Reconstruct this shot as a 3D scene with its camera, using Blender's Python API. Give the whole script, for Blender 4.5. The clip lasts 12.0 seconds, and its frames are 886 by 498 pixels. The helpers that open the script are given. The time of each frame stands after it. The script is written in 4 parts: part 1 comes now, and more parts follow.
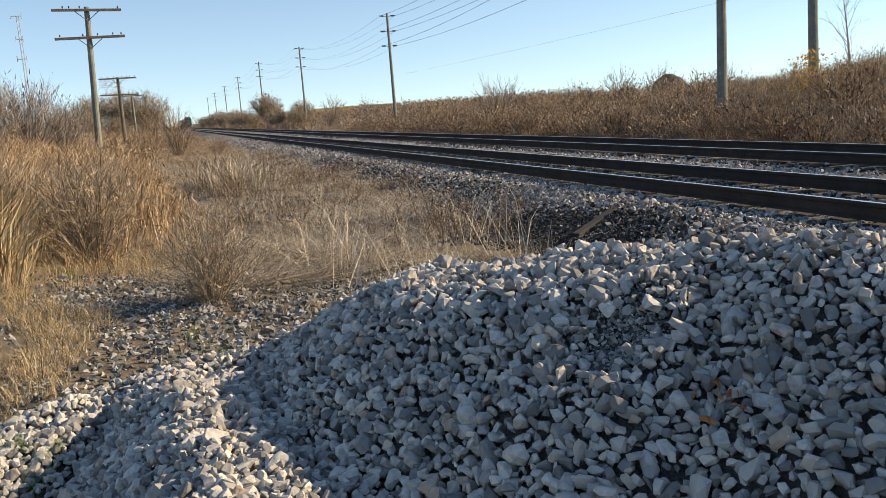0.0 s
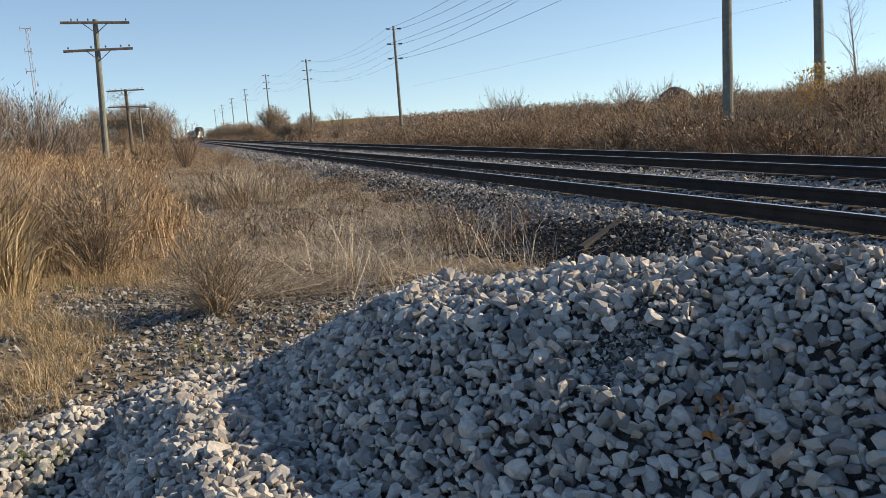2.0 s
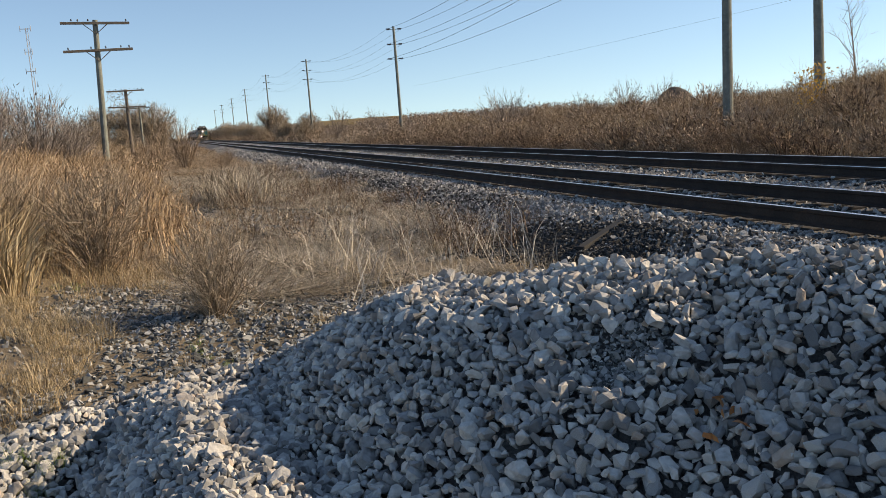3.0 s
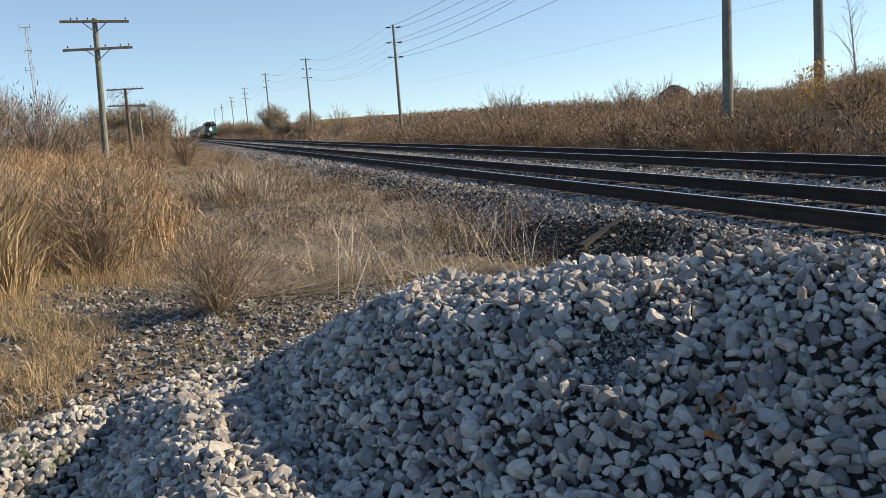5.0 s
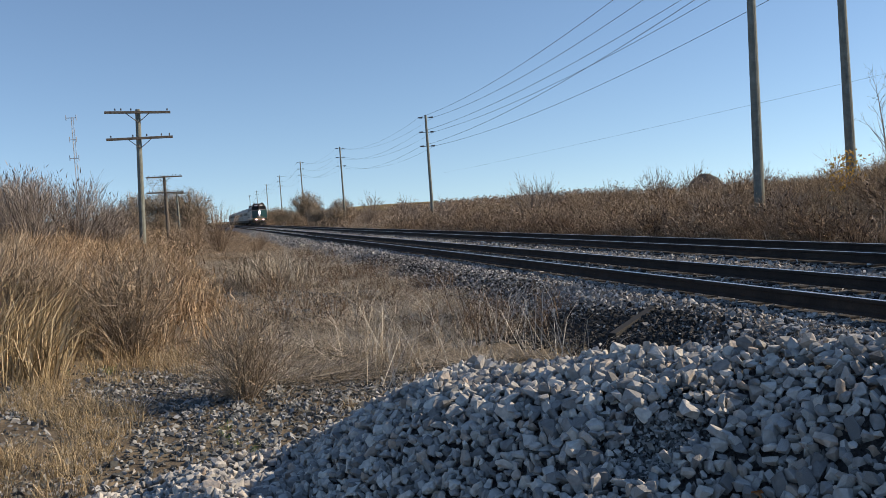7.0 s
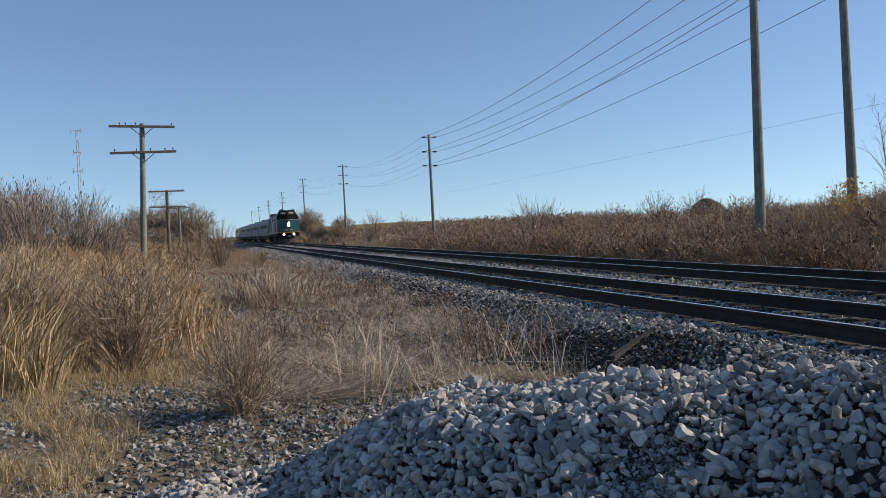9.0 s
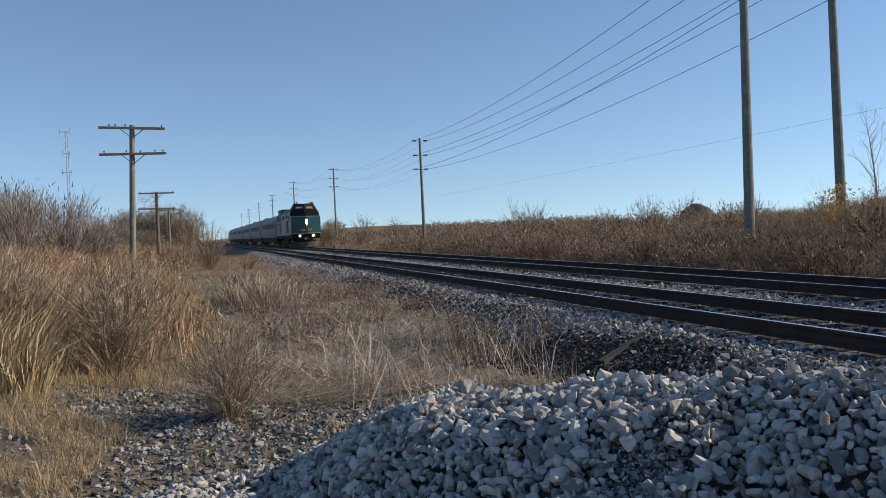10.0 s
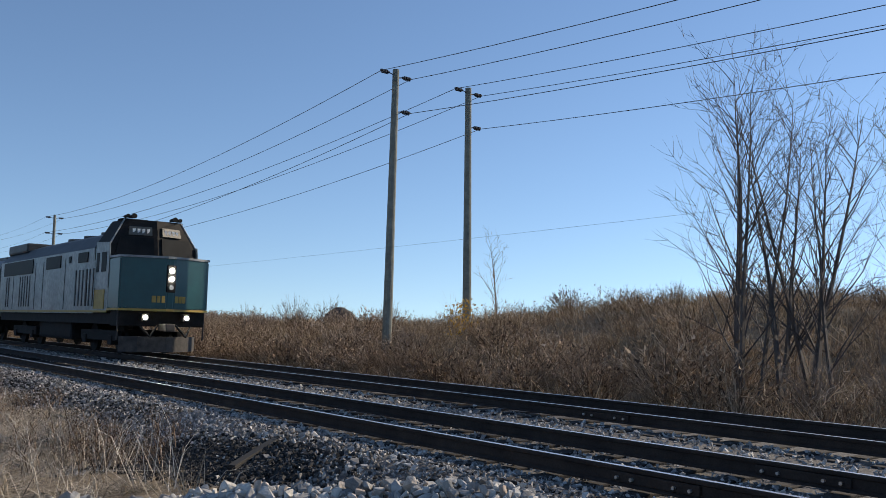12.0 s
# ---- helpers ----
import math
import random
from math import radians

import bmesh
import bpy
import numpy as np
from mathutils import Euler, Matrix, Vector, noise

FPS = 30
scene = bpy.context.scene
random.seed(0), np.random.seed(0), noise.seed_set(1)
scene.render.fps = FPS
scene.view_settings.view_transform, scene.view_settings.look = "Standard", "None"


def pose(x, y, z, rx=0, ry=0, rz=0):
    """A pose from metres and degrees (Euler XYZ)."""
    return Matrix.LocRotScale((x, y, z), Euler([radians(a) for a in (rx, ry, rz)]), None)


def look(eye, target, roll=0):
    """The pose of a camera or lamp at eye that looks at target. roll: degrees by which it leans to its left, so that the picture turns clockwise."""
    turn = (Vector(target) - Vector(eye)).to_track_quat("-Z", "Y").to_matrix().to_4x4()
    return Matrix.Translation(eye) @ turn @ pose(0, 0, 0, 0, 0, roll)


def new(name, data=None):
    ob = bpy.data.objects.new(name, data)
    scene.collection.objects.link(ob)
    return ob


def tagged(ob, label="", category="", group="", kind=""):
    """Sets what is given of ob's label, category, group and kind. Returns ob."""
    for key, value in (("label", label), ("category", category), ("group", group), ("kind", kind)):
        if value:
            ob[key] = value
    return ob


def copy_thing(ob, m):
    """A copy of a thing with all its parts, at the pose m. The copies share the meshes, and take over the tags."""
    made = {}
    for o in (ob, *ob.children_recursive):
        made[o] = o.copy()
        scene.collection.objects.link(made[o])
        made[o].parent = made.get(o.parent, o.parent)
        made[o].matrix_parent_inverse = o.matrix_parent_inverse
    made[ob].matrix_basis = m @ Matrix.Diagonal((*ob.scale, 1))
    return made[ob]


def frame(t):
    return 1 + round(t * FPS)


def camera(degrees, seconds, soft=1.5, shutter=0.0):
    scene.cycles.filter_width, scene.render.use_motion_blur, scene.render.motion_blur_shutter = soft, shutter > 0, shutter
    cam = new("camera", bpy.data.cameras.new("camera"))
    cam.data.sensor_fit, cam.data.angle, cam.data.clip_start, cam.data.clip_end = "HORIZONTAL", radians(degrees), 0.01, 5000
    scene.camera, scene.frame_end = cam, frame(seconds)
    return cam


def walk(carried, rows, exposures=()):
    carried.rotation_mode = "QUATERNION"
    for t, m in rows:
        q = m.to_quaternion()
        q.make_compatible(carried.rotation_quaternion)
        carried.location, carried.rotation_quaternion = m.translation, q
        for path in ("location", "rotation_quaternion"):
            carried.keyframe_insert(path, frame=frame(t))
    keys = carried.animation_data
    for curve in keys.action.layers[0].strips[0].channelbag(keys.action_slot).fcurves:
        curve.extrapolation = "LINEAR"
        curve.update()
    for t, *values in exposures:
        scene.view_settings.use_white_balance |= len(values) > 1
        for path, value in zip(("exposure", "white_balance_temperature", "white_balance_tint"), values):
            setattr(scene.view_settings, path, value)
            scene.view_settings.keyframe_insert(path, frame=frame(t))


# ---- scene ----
# the camera stands at the origin of the plan; y runs along the track, x across it, rail tops are z = 0
cam = camera(54.494, 12.0, soft=0.6)
PATH = [
    (0, pose(-0.022, 0.006, 1.155, 80.642, 3.941, -17.966)),
    (0.5, pose(-0.020, 0.006, 1.168, 80.972, 4.042, -17.873)),
    (1, pose(-0.022, 0.006, 1.166, 81.215, 4.019, -17.624)),
    (1.5, pose(-0.013, 0.004, 1.164, 81.446, 3.873, -17.540)),
    (2, pose(-0.010, 0.003, 1.159, 81.471, 3.835, -17.559)),
    (2.5, pose(-0.011, 0.003, 1.164, 81.484, 3.889, -17.568)),
    (3, pose(-0.011, 0.003, 1.164, 81.480, 3.870, -17.563)),
    (5, pose(-0.016, 0.004, 1.164, 81.373, 3.891, -17.582)),
    (5.5, pose(-0.016, 0.004, 1.162, 81.400, 3.950, -17.569)),
    (6, pose(-0.017, 0.005, 1.164, 81.557, 3.902, -17.552)),
    (6.5, pose(-0.014, 0.004, 1.168, 83.814, 4.073, -16.631)),
    (7, pose(-0.010, 0.003, 1.168, 87.266, 3.728, -15.511)),
    (7.2, pose(-0.006, 0.002, 1.166, 88.119, 3.094, -15.250)),
    (9, pose(-0.002, 0.000, 1.164, 88.577, 2.624, -15.415)),
    (9.5, pose(-0.000, 0.000, 1.166, 88.589, 2.576, -15.476)),
    (10, pose(-0.002, 0.001, 1.167, 88.791, 2.294, -16.054)),
    (10.5, pose(-0.005, 0.002, 1.170, 88.669, 1.363, -20.602)),
    (10.7, pose(-0.007, 0.002, 1.171, 87.470, 0.732, -24.239)),
    (11, pose(-0.009, 0.003, 1.171, 88.503, -0.299, -28.070)),
    (11.5, pose(0.007, -0.001, 1.187, 91.902, -0.471, -33.148)),
    (12, pose(0.030, -0.007, 1.199, 95.117, -1.378, -39.307)),
]
walk(cam, PATH, exposures=[(0, 0.54, 7600, 10), (0.6, 0.52, 7500, 10), (1.4, 0.32, 7300, 10), (3, 0.32, 7300, 10), (6, 0.42, 7300, 10), (6.5, 0.36, 7000, 10), (7.2, 0.02, 6550, 10), (9, -0.04, 6450, 10), (12, 0.02, 6400, 10)])

# ---- light ----
SUN_AZ, SUN_EL = 100.0, 27.5      # degrees clockwise from +y, and above the horizon
world = bpy.data.worlds.new("sky")
scene.world = world
world.use_nodes = True
wn = world.node_tree
sky = wn.nodes.new("ShaderNodeTexSky")
sky.sky_type = "NISHITA"
sky.sun_disc = False
sky.sun_elevation = radians(SUN_EL)
sky.sun_rotation = radians(SUN_AZ)
sky.air_density, sky.dust_density, sky.ozone_density = 0.9, 0.05, 2.7
# the hazeless November sky: the band at the horizon is drawn from a little higher up
where = wn.nodes.new("ShaderNodeTexCoord")
lift = wn.nodes.new("ShaderNodeVectorMath")
lift.operation = "ADD"
lift.inputs[1].default_value = (0, 0, 0.075)
unit = wn.nodes.new("ShaderNodeVectorMath")
unit.operation = "NORMALIZE"
wn.links.new(where.outputs["Generated"], lift.inputs[0])
wn.links.new(lift.outputs[0], unit.inputs[0])
wn.links.new(unit.outputs[0], sky.inputs["Vector"])
wn.links.new(sky.outputs[0], wn.nodes["Background"].inputs[0])
wn.nodes["Background"].inputs[1].default_value = 0.143
sun = new("sun", bpy.data.lights.new("sun", "SUN"))
sun.data.energy, sun.data.angle, sun.data.color = 5.0, radians(0.5), (1.0, 0.83, 0.62)
a, e = radians(SUN_AZ), radians(SUN_EL)
sun.matrix_world = look((50 * math.sin(a) * math.cos(e), 50 * math.cos(a) * math.cos(e), 50 * math.sin(e)), (0, 0, 0))


# ---- materials ----
def material(name, stops, rough=0.9, scale=6.0, bump=0.0, bump_scale=60.0, metal=0.0, per="noise", fine=0.25, coords="Object", spec=0.5, thin=0.0):
    """Colours between stops [(place, (r, g, b))], chosen by a noise, by the piece, or by the object; a finer grain on top."""
    m = bpy.data.materials.new(name)
    m.use_nodes = True
    nt = m.node_tree
    bsdf = nt.nodes["Principled BSDF"]
    tex = nt.nodes.new("ShaderNodeTexCoord")
    ramp = nt.nodes.new("ShaderNodeValToRGB")
    el = ramp.color_ramp.elements
    el[0].position, el[0].color = stops[0][0], (*stops[0][1], 1)
    el[1].position, el[1].color = stops[-1][0], (*stops[-1][1], 1)
    for p, c in stops[1:-1]:
        x = el.new(p)
        x.color = (*c, 1)
    if per == "island":
        g = nt.nodes.new("ShaderNodeNewGeometry")
        nt.links.new(g.outputs["Random Per Island"], ramp.inputs[0])
    elif per == "object":
        g = nt.nodes.new("ShaderNodeObjectInfo")
        nt.links.new(g.outputs["Random"], ramp.inputs[0])
    else:
        n = nt.nodes.new("ShaderNodeTexNoise")
        n.inputs["Scale"].default_value = scale
        n.inputs["Detail"].default_value = 6
        n.inputs["Roughness"].default_value = 0.65
        nt.links.new(tex.outputs[coords], n.inputs["Vector"])
        nt.links.new(n.outputs["Fac"], ramp.inputs[0])
    f = nt.nodes.new("ShaderNodeTexNoise")
    f.inputs["Scale"].default_value = bump_scale
    f.inputs["Detail"].default_value = 5
    nt.links.new(tex.outputs[coords], f.inputs["Vector"])
    mix = nt.nodes.new("ShaderNodeMix")
    mix.data_type, mix.blend_type = "RGBA", "MULTIPLY"
    mix.inputs["Factor"].default_value = 1.0
    rng = nt.nodes.new("ShaderNodeMapRange")
    rng.inputs[1].default_value, rng.inputs[2].default_value = 0.3, 0.7
    rng.inputs[3].default_value, rng.inputs[4].default_value = 1 - fine, 1 + fine
    nt.links.new(f.outputs["Fac"], rng.inputs[0])
    nt.links.new(ramp.outputs[0], mix.inputs["A"])
    nt.links.new(rng.outputs[0], mix.inputs["B"])
    nt.links.new(mix.outputs["Result"], bsdf.inputs["Base Color"])
    bsdf.inputs["Roughness"].default_value = rough
    bsdf.inputs["Metallic"].default_value = metal
    bsdf.inputs["Specular IOR Level"].default_value = spec
    if thin:
        tr = nt.nodes.new("ShaderNodeBsdfTranslucent")
        nt.links.new(mix.outputs["Result"], tr.inputs["Color"])
        ms = nt.nodes.new("ShaderNodeMixShader")
        ms.inputs[0].default_value = thin
        nt.links.new(bsdf.outputs[0], ms.inputs[1])
        nt.links.new(tr.outputs[0], ms.inputs[2])
        nt.links.new(ms.outputs[0], nt.nodes["Material Output"].inputs["Surface"])
    if bump:
        b = nt.nodes.new("ShaderNodeBump")
        b.inputs["Strength"].default_value = bump
        b.inputs["Distance"].default_value = 0.02
        nt.links.new(f.outputs["Fac"], b.inputs["Height"])
        nt.links.new(b.outputs[0], bsdf.inputs["Normal"])
    return m


def glow(name, colour, strength):
    m = bpy.data.materials.new(name)
    m.use_nodes = True
    b = m.node_tree.nodes["Principled BSDF"]
    b.inputs["Base Color"].default_value = (*colour, 1)
    b.inputs["Emission Color"].default_value = (*colour, 1)
    b.inputs["Emission Strength"].default_value = strength
    return m


STONE = [(0.0, (0.14, 0.14, 0.137)), (0.2, (0.25, 0.247, 0.24)), (0.45, (0.37, 0.362, 0.345)), (0.7, (0.45, 0.435, 0.405)), (0.86, (0.54, 0.515, 0.465)), (0.95, (0.38, 0.30, 0.235)), (1.0, (0.23, 0.25, 0.25))]
M_stone = material("fresh_limestone", STONE, 0.85, bump=0.35, bump_scale=45, per="island", fine=0.22)
M_stone_ob = material("fresh_limestone_piece", STONE, 0.85, bump=0.35, bump_scale=45, per="object", fine=0.22)
M_ballast = material("track_ballast", [(0, (0.12, 0.118, 0.114)), (0.5, (0.31, 0.302, 0.29)), (1, (0.56, 0.54, 0.505))], 0.9, per="island", fine=0.25)
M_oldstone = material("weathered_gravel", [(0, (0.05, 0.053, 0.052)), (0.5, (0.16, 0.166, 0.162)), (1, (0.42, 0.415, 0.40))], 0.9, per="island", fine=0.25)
M_bed = material("ballast_bed", [(0.3, (0.06, 0.058, 0.055)), (0.7, (0.20, 0.19, 0.18))], 0.95, scale=28, bump=0.8, bump_scale=35)
# dark colour stands in for the shade between the pile's stones
M_pilecore = material("pile_gap_shade", [(0.3, (0.06, 0.057, 0.053)), (0.7, (0.15, 0.143, 0.135))], 0.95, scale=30, bump=0.8, bump_scale=90)
M_ground = material("dry_ground", [(0.3, (0.065, 0.05, 0.033)), (0.5, (0.15, 0.115, 0.073)), (0.7, (0.27, 0.21, 0.13))], 0.95, scale=1.6, bump=0.9, bump_scale=25, fine=0.4)
M_field = material("stubble_field", [(0.3, (0.36, 0.26, 0.12)), (0.7, (0.52, 0.40, 0.20))], 0.95, scale=0.2)
M_rail = material("rail_steel_rusted", [(0.3, (0.026, 0.020, 0.017)), (0.7, (0.056, 0.042, 0.034))], 0.8, scale=3, bump=0.15, spec=0.2)
M_railtop = material("rail_head_polished", [(0.3, (0.74, 0.74, 0.75)), (0.7, (0.84, 0.84, 0.84))], 0.42, scale=8, metal=1.0, fine=0.08)
M_bolt = material("bolt_steel", [(0.3, (0.45, 0.43, 0.4)), (0.7, (0.6, 0.58, 0.55))], 0.4, metal=0.8, scale=30)
M_tie = material("creosoted_tie", [(0.3, (0.014, 0.012, 0.011)), (0.7, (0.045, 0.038, 0.033))], 0.95, scale=5, bump=0.5, bump_scale=30)
M_pole = material("weathered_pole", [(0.3, (0.125, 0.132, 0.112)), (0.7, (0.25, 0.26, 0.222))], 0.85, scale=3, bump=0.4, bump_scale=40)
M_poledark = material("old_pole", [(0.3, (0.09, 0.075, 0.06)), (0.7, (0.20, 0.165, 0.13))], 0.9, scale=3, bump=0.4, bump_scale=40)
M_insul = material("insulator_dark", [(0.3, (0.03, 0.03, 0.035)), (0.7, (0.07, 0.07, 0.075))], 0.4, scale=9)
M_wire = material("wire_dark", [(0.3, (0.03, 0.03, 0.035)), (0.7, (0.05, 0.05, 0.055))], 0.6, scale=2)
M_mast = material("galvanised_mast", [(0.3, (0.30, 0.31, 0.33)), (0.7, (0.42, 0.43, 0.45))], 0.5, scale=2, metal=0.3)
M_straw = material("pale_straw", [(0, (0.05, 0.04, 0.03)), (0.4, (0.28, 0.228, 0.16)), (0.8, (0.56, 0.475, 0.355)), (1, (0.82, 0.74, 0.62))], 0.8, per="island", fine=0.1, thin=0.12)
M_rust = material("rusty_grass", [(0, (0.05, 0.031, 0.017)), (0.35, (0.28, 0.175, 0.09)), (0.7, (0.52, 0.36, 0.20)), (1, (0.80, 0.63, 0.43))], 0.8, per="island", fine=0.1, thin=0.12)
M_gold = material("golden_grass", [(0, (0.08, 0.055, 0.028)), (0.5, (0.40, 0.295, 0.155)), (1, (0.72, 0.59, 0.39))], 0.8, per="island", fine=0.1, thin=0.12)
M_weed = material("brown_weeds", [(0, (0.05, 0.035, 0.024)), (0.4, (0.22, 0.152, 0.10)), (0.8, (0.44, 0.33, 0.225)), (1, (0.64, 0.53, 0.40))], 0.85, per="island", fine=0.1, thin=0.12)
M_weeddark = material("dark_weeds", [(0, (0.03, 0.021, 0.014)), (0.5, (0.145, 0.095, 0.06)), (1, (0.36, 0.255, 0.165))], 0.85, per="island", fine=0.1, thin=0.08)
M_bank = material("bank_grass", [(0, (0.05, 0.034, 0.02)), (0.45, (0.28, 0.195, 0.115)), (0.8, (0.50, 0.375, 0.235)), (1, (0.72, 0.58, 0.41))], 0.8, per="island", fine=0.1, thin=0.12)
M_twig = material("grey_twig", [(0.2, (0.13, 0.10, 0.078)), (0.8, (0.34, 0.275, 0.22))], 0.85, scale=1.5)
M_twigred = material("brown_twig", [(0, (0.085, 0.06, 0.04)), (0.5, (0.25, 0.178, 0.118)), (1, (0.50, 0.39, 0.28))], 0.85, per="island", fine=0.1)
M_twiggrey = material("pale_grey_twig", [(0, (0.07, 0.055, 0.045)), (0.5, (0.22, 0.18, 0.15)), (1, (0.46, 0.40, 0.34))], 0.85, per="island", fine=0.1)
M_twigtan = material("tan_twig", [(0, (0.09, 0.068, 0.046)), (0.5, (0.28, 0.215, 0.145)), (1, (0.55, 0.45, 0.33))], 0.85, per="island", fine=0.1)
M_bark = material("dark_bark", [(0.3, (0.05, 0.042, 0.038)), (0.7, (0.115, 0.095, 0.085))], 0.85, scale=4, bump=0.3)
M_leaf = material("yellow_leaf", [(0, (0.40, 0.22, 0.03)), (1, (0.60, 0.38, 0.06))], 0.7, per="island", fine=0.1, thin=0.28)
M_green = material("green_weed", [(0, (0.10, 0.16, 0.03)), (1, (0.22, 0.30, 0.06))], 0.7, per="island", fine=0.1, thin=0.28)
M_haycover = material("dark_heap", [(0.3, (0.03, 0.028, 0.026)), (0.7, (0.08, 0.07, 0.06))], 0.95, scale=3, bump=0.8, bump_scale=5)


rs = np.random.RandomState(7)


# ---- mesh helpers ----
def mesh_of(name, V, F, mat):
    """A mesh from arrays of vertices and of triangles."""
    me = bpy.data.meshes.new(name)
    V, F = np.asarray(V, np.float32), np.asarray(F, np.int32)
    me.vertices.add(len(V))
    me.vertices.foreach_set("co", V.ravel())
    me.loops.add(F.size)
    me.loops.foreach_set("vertex_index", F.ravel())
    me.polygons.add(len(F))
    me.polygons.foreach_set("loop_start", np.arange(len(F), dtype=np.int32) * F.shape[1])
    me.polygons.foreach_set("use_smooth", np.zeros(len(F), dtype=bool))
    me.update(calc_edges=True)
    me.validate()
    me.materials.append(mat)
    return me


def part(name, bm, mat, parent=None, label=""):
    me = bpy.data.meshes.new(name)
    bmesh.ops.recalc_face_normals(bm, faces=bm.faces)
    bm.to_mesh(me)
    bm.free()
    me.materials.append(mat)
    ob = new(name, me)
    ob.parent = parent
    if label:
        tagged(ob, label)
    return ob


def box(bm, x0, x1, y0, y1, z0, z1, bevel=0.0):
    r = bmesh.ops.create_cube(bm, size=1)
    bmesh.ops.transform(bm, verts=r["verts"], matrix=Matrix.Translation(((x0 + x1) / 2, (y0 + y1) / 2, (z0 + z1) / 2)) @ Matrix.Diagonal((x1 - x0, y1 - y0, z1 - z0, 1)))
    if bevel:
        edges = list({e for v in r["verts"] for e in v.link_edges})
        bmesh.ops.bevel(bm, geom=edges, offset=bevel, segments=2, affect="EDGES", profile=0.6)
    return bm


def rod(bm, p, q, r0, r1=None, n=8):
    p, q = Vector(p), Vector(q)
    d = q - p
    m = Matrix.Translation((p + q) / 2) @ d.to_track_quat("Z", "Y").to_matrix().to_4x4()
    bmesh.ops.create_cone(bm, cap_ends=True, segments=n, radius1=r0, radius2=r0 if r1 is None else r1, depth=d.length, matrix=m)
    return bm


def prism(bm, outline, y0, y1, axis="y"):
    """An outline of (x, z) pulled along y; for axis z, an outline of (x, y) pulled along z."""
    put = (lambda a, b, c: (a, c, b)) if axis == "y" else ((lambda a, b, c: (a, b, c)) if axis == "z" else (lambda a, b, c: (c, a, b)))
    A = [bm.verts.new(put(a, b, y0)) for a, b in outline]
    Bv = [bm.verts.new(put(a, b, y1)) for a, b in outline]
    n = len(outline)
    bm.faces.new(A[::-1])
    bm.faces.new(Bv)
    for i in range(n):
        bm.faces.new((A[i], A[(i + 1) % n], Bv[(i + 1) % n], Bv[i]))
    return bm


def scatter(variants, P, size, turn=None, tumble=False, which=None):
    """Copies of the variants (vertices, triangles) at the places P, of the sizes given, as arrays."""
    N = len(P)
    which = rs.randint(0, len(variants), N) if which is None else which
    turn = rs.uniform(0, 2 * math.pi, N) if turn is None else turn
    size = np.asarray(size, float)
    if size.ndim == 1:
        size = np.repeat(size[:, None], 3, 1)
    Vs, Fs, o = [], [], 0
    for k, (V, F) in enumerate(variants):
        I = np.nonzero(which == k)[0]
        if not len(I):
            continue
        X = np.repeat(V[None], len(I), 0)
        if tumble:
            q = rs.normal(size=(len(I), 4))
            q[:, 1:3] *= 0.55
            q /= np.linalg.norm(q, axis=1)[:, None]
            w, x, y, z = q.T
            Rm = np.stack([1 - 2 * (y * y + z * z), 2 * (x * y - z * w), 2 * (x * z + y * w), 2 * (x * y + z * w), 1 - 2 * (x * x + z * z), 2 * (y * z - x * w), 2 * (x * z - y * w), 2 * (y * z + x * w), 1 - 2 * (x * x + y * y)], 1).reshape(-1, 3, 3)
            X = np.einsum("nij,nvj->nvi", Rm, X) * size[I][:, None, :]
        else:
            c, s = np.cos(turn[I])[:, None], np.sin(turn[I])[:, None]
            X = np.stack([X[..., 0] * c - X[..., 1] * s, X[..., 0] * s + X[..., 1] * c, X[..., 2]], 2) * size[I][:, None, :]
        X = X + P[I][:, None, :]
        Vs.append(X.reshape(-1, 3))
        Fs.append((F[None] + (o + np.arange(len(I)) * len(V))[:, None, None]).reshape(-1, 3))
        o += len(I) * len(V)
    return np.concatenate(Vs), np.concatenate(Fs)


def stone_shape(n=15):
    """An angular broken stone about one unit across."""
    bm = bmesh.new()
    p = rs.normal(size=(n, 3))
    p /= np.linalg.norm(p, axis=1)[:, None]
    p = np.sign(p) * np.abs(p) ** rs.uniform(0.55, 0.85)
    p *= np.array([0.66, 0.47, 0.35]) * rs.uniform(0.78, 1.2, 3) * rs.uniform(0.85, 1.0, (n, 1))
    vs = [bm.verts.new(q) for q in p]
    r = bmesh.ops.convex_hull(bm, input=vs)
    bmesh.ops.delete(bm, geom=[v for v in bm.verts if not v.link_faces], context="VERTS")
    bmesh.ops.triangulate(bm, faces=bm.faces)
    bm.verts.index_update()
    out = np.array([v.co[:] for v in bm.verts]), np.array([[v.index for v in f.verts] for f in bm.faces])
    bm.free()
    return out


STONES = [stone_shape(rs.randint(13, 21)) for _ in range(28)]
PEBBLES = [stone_shape(8) for _ in range(12)]
CHIPS = [stone_shape(7) for _ in range(14)]


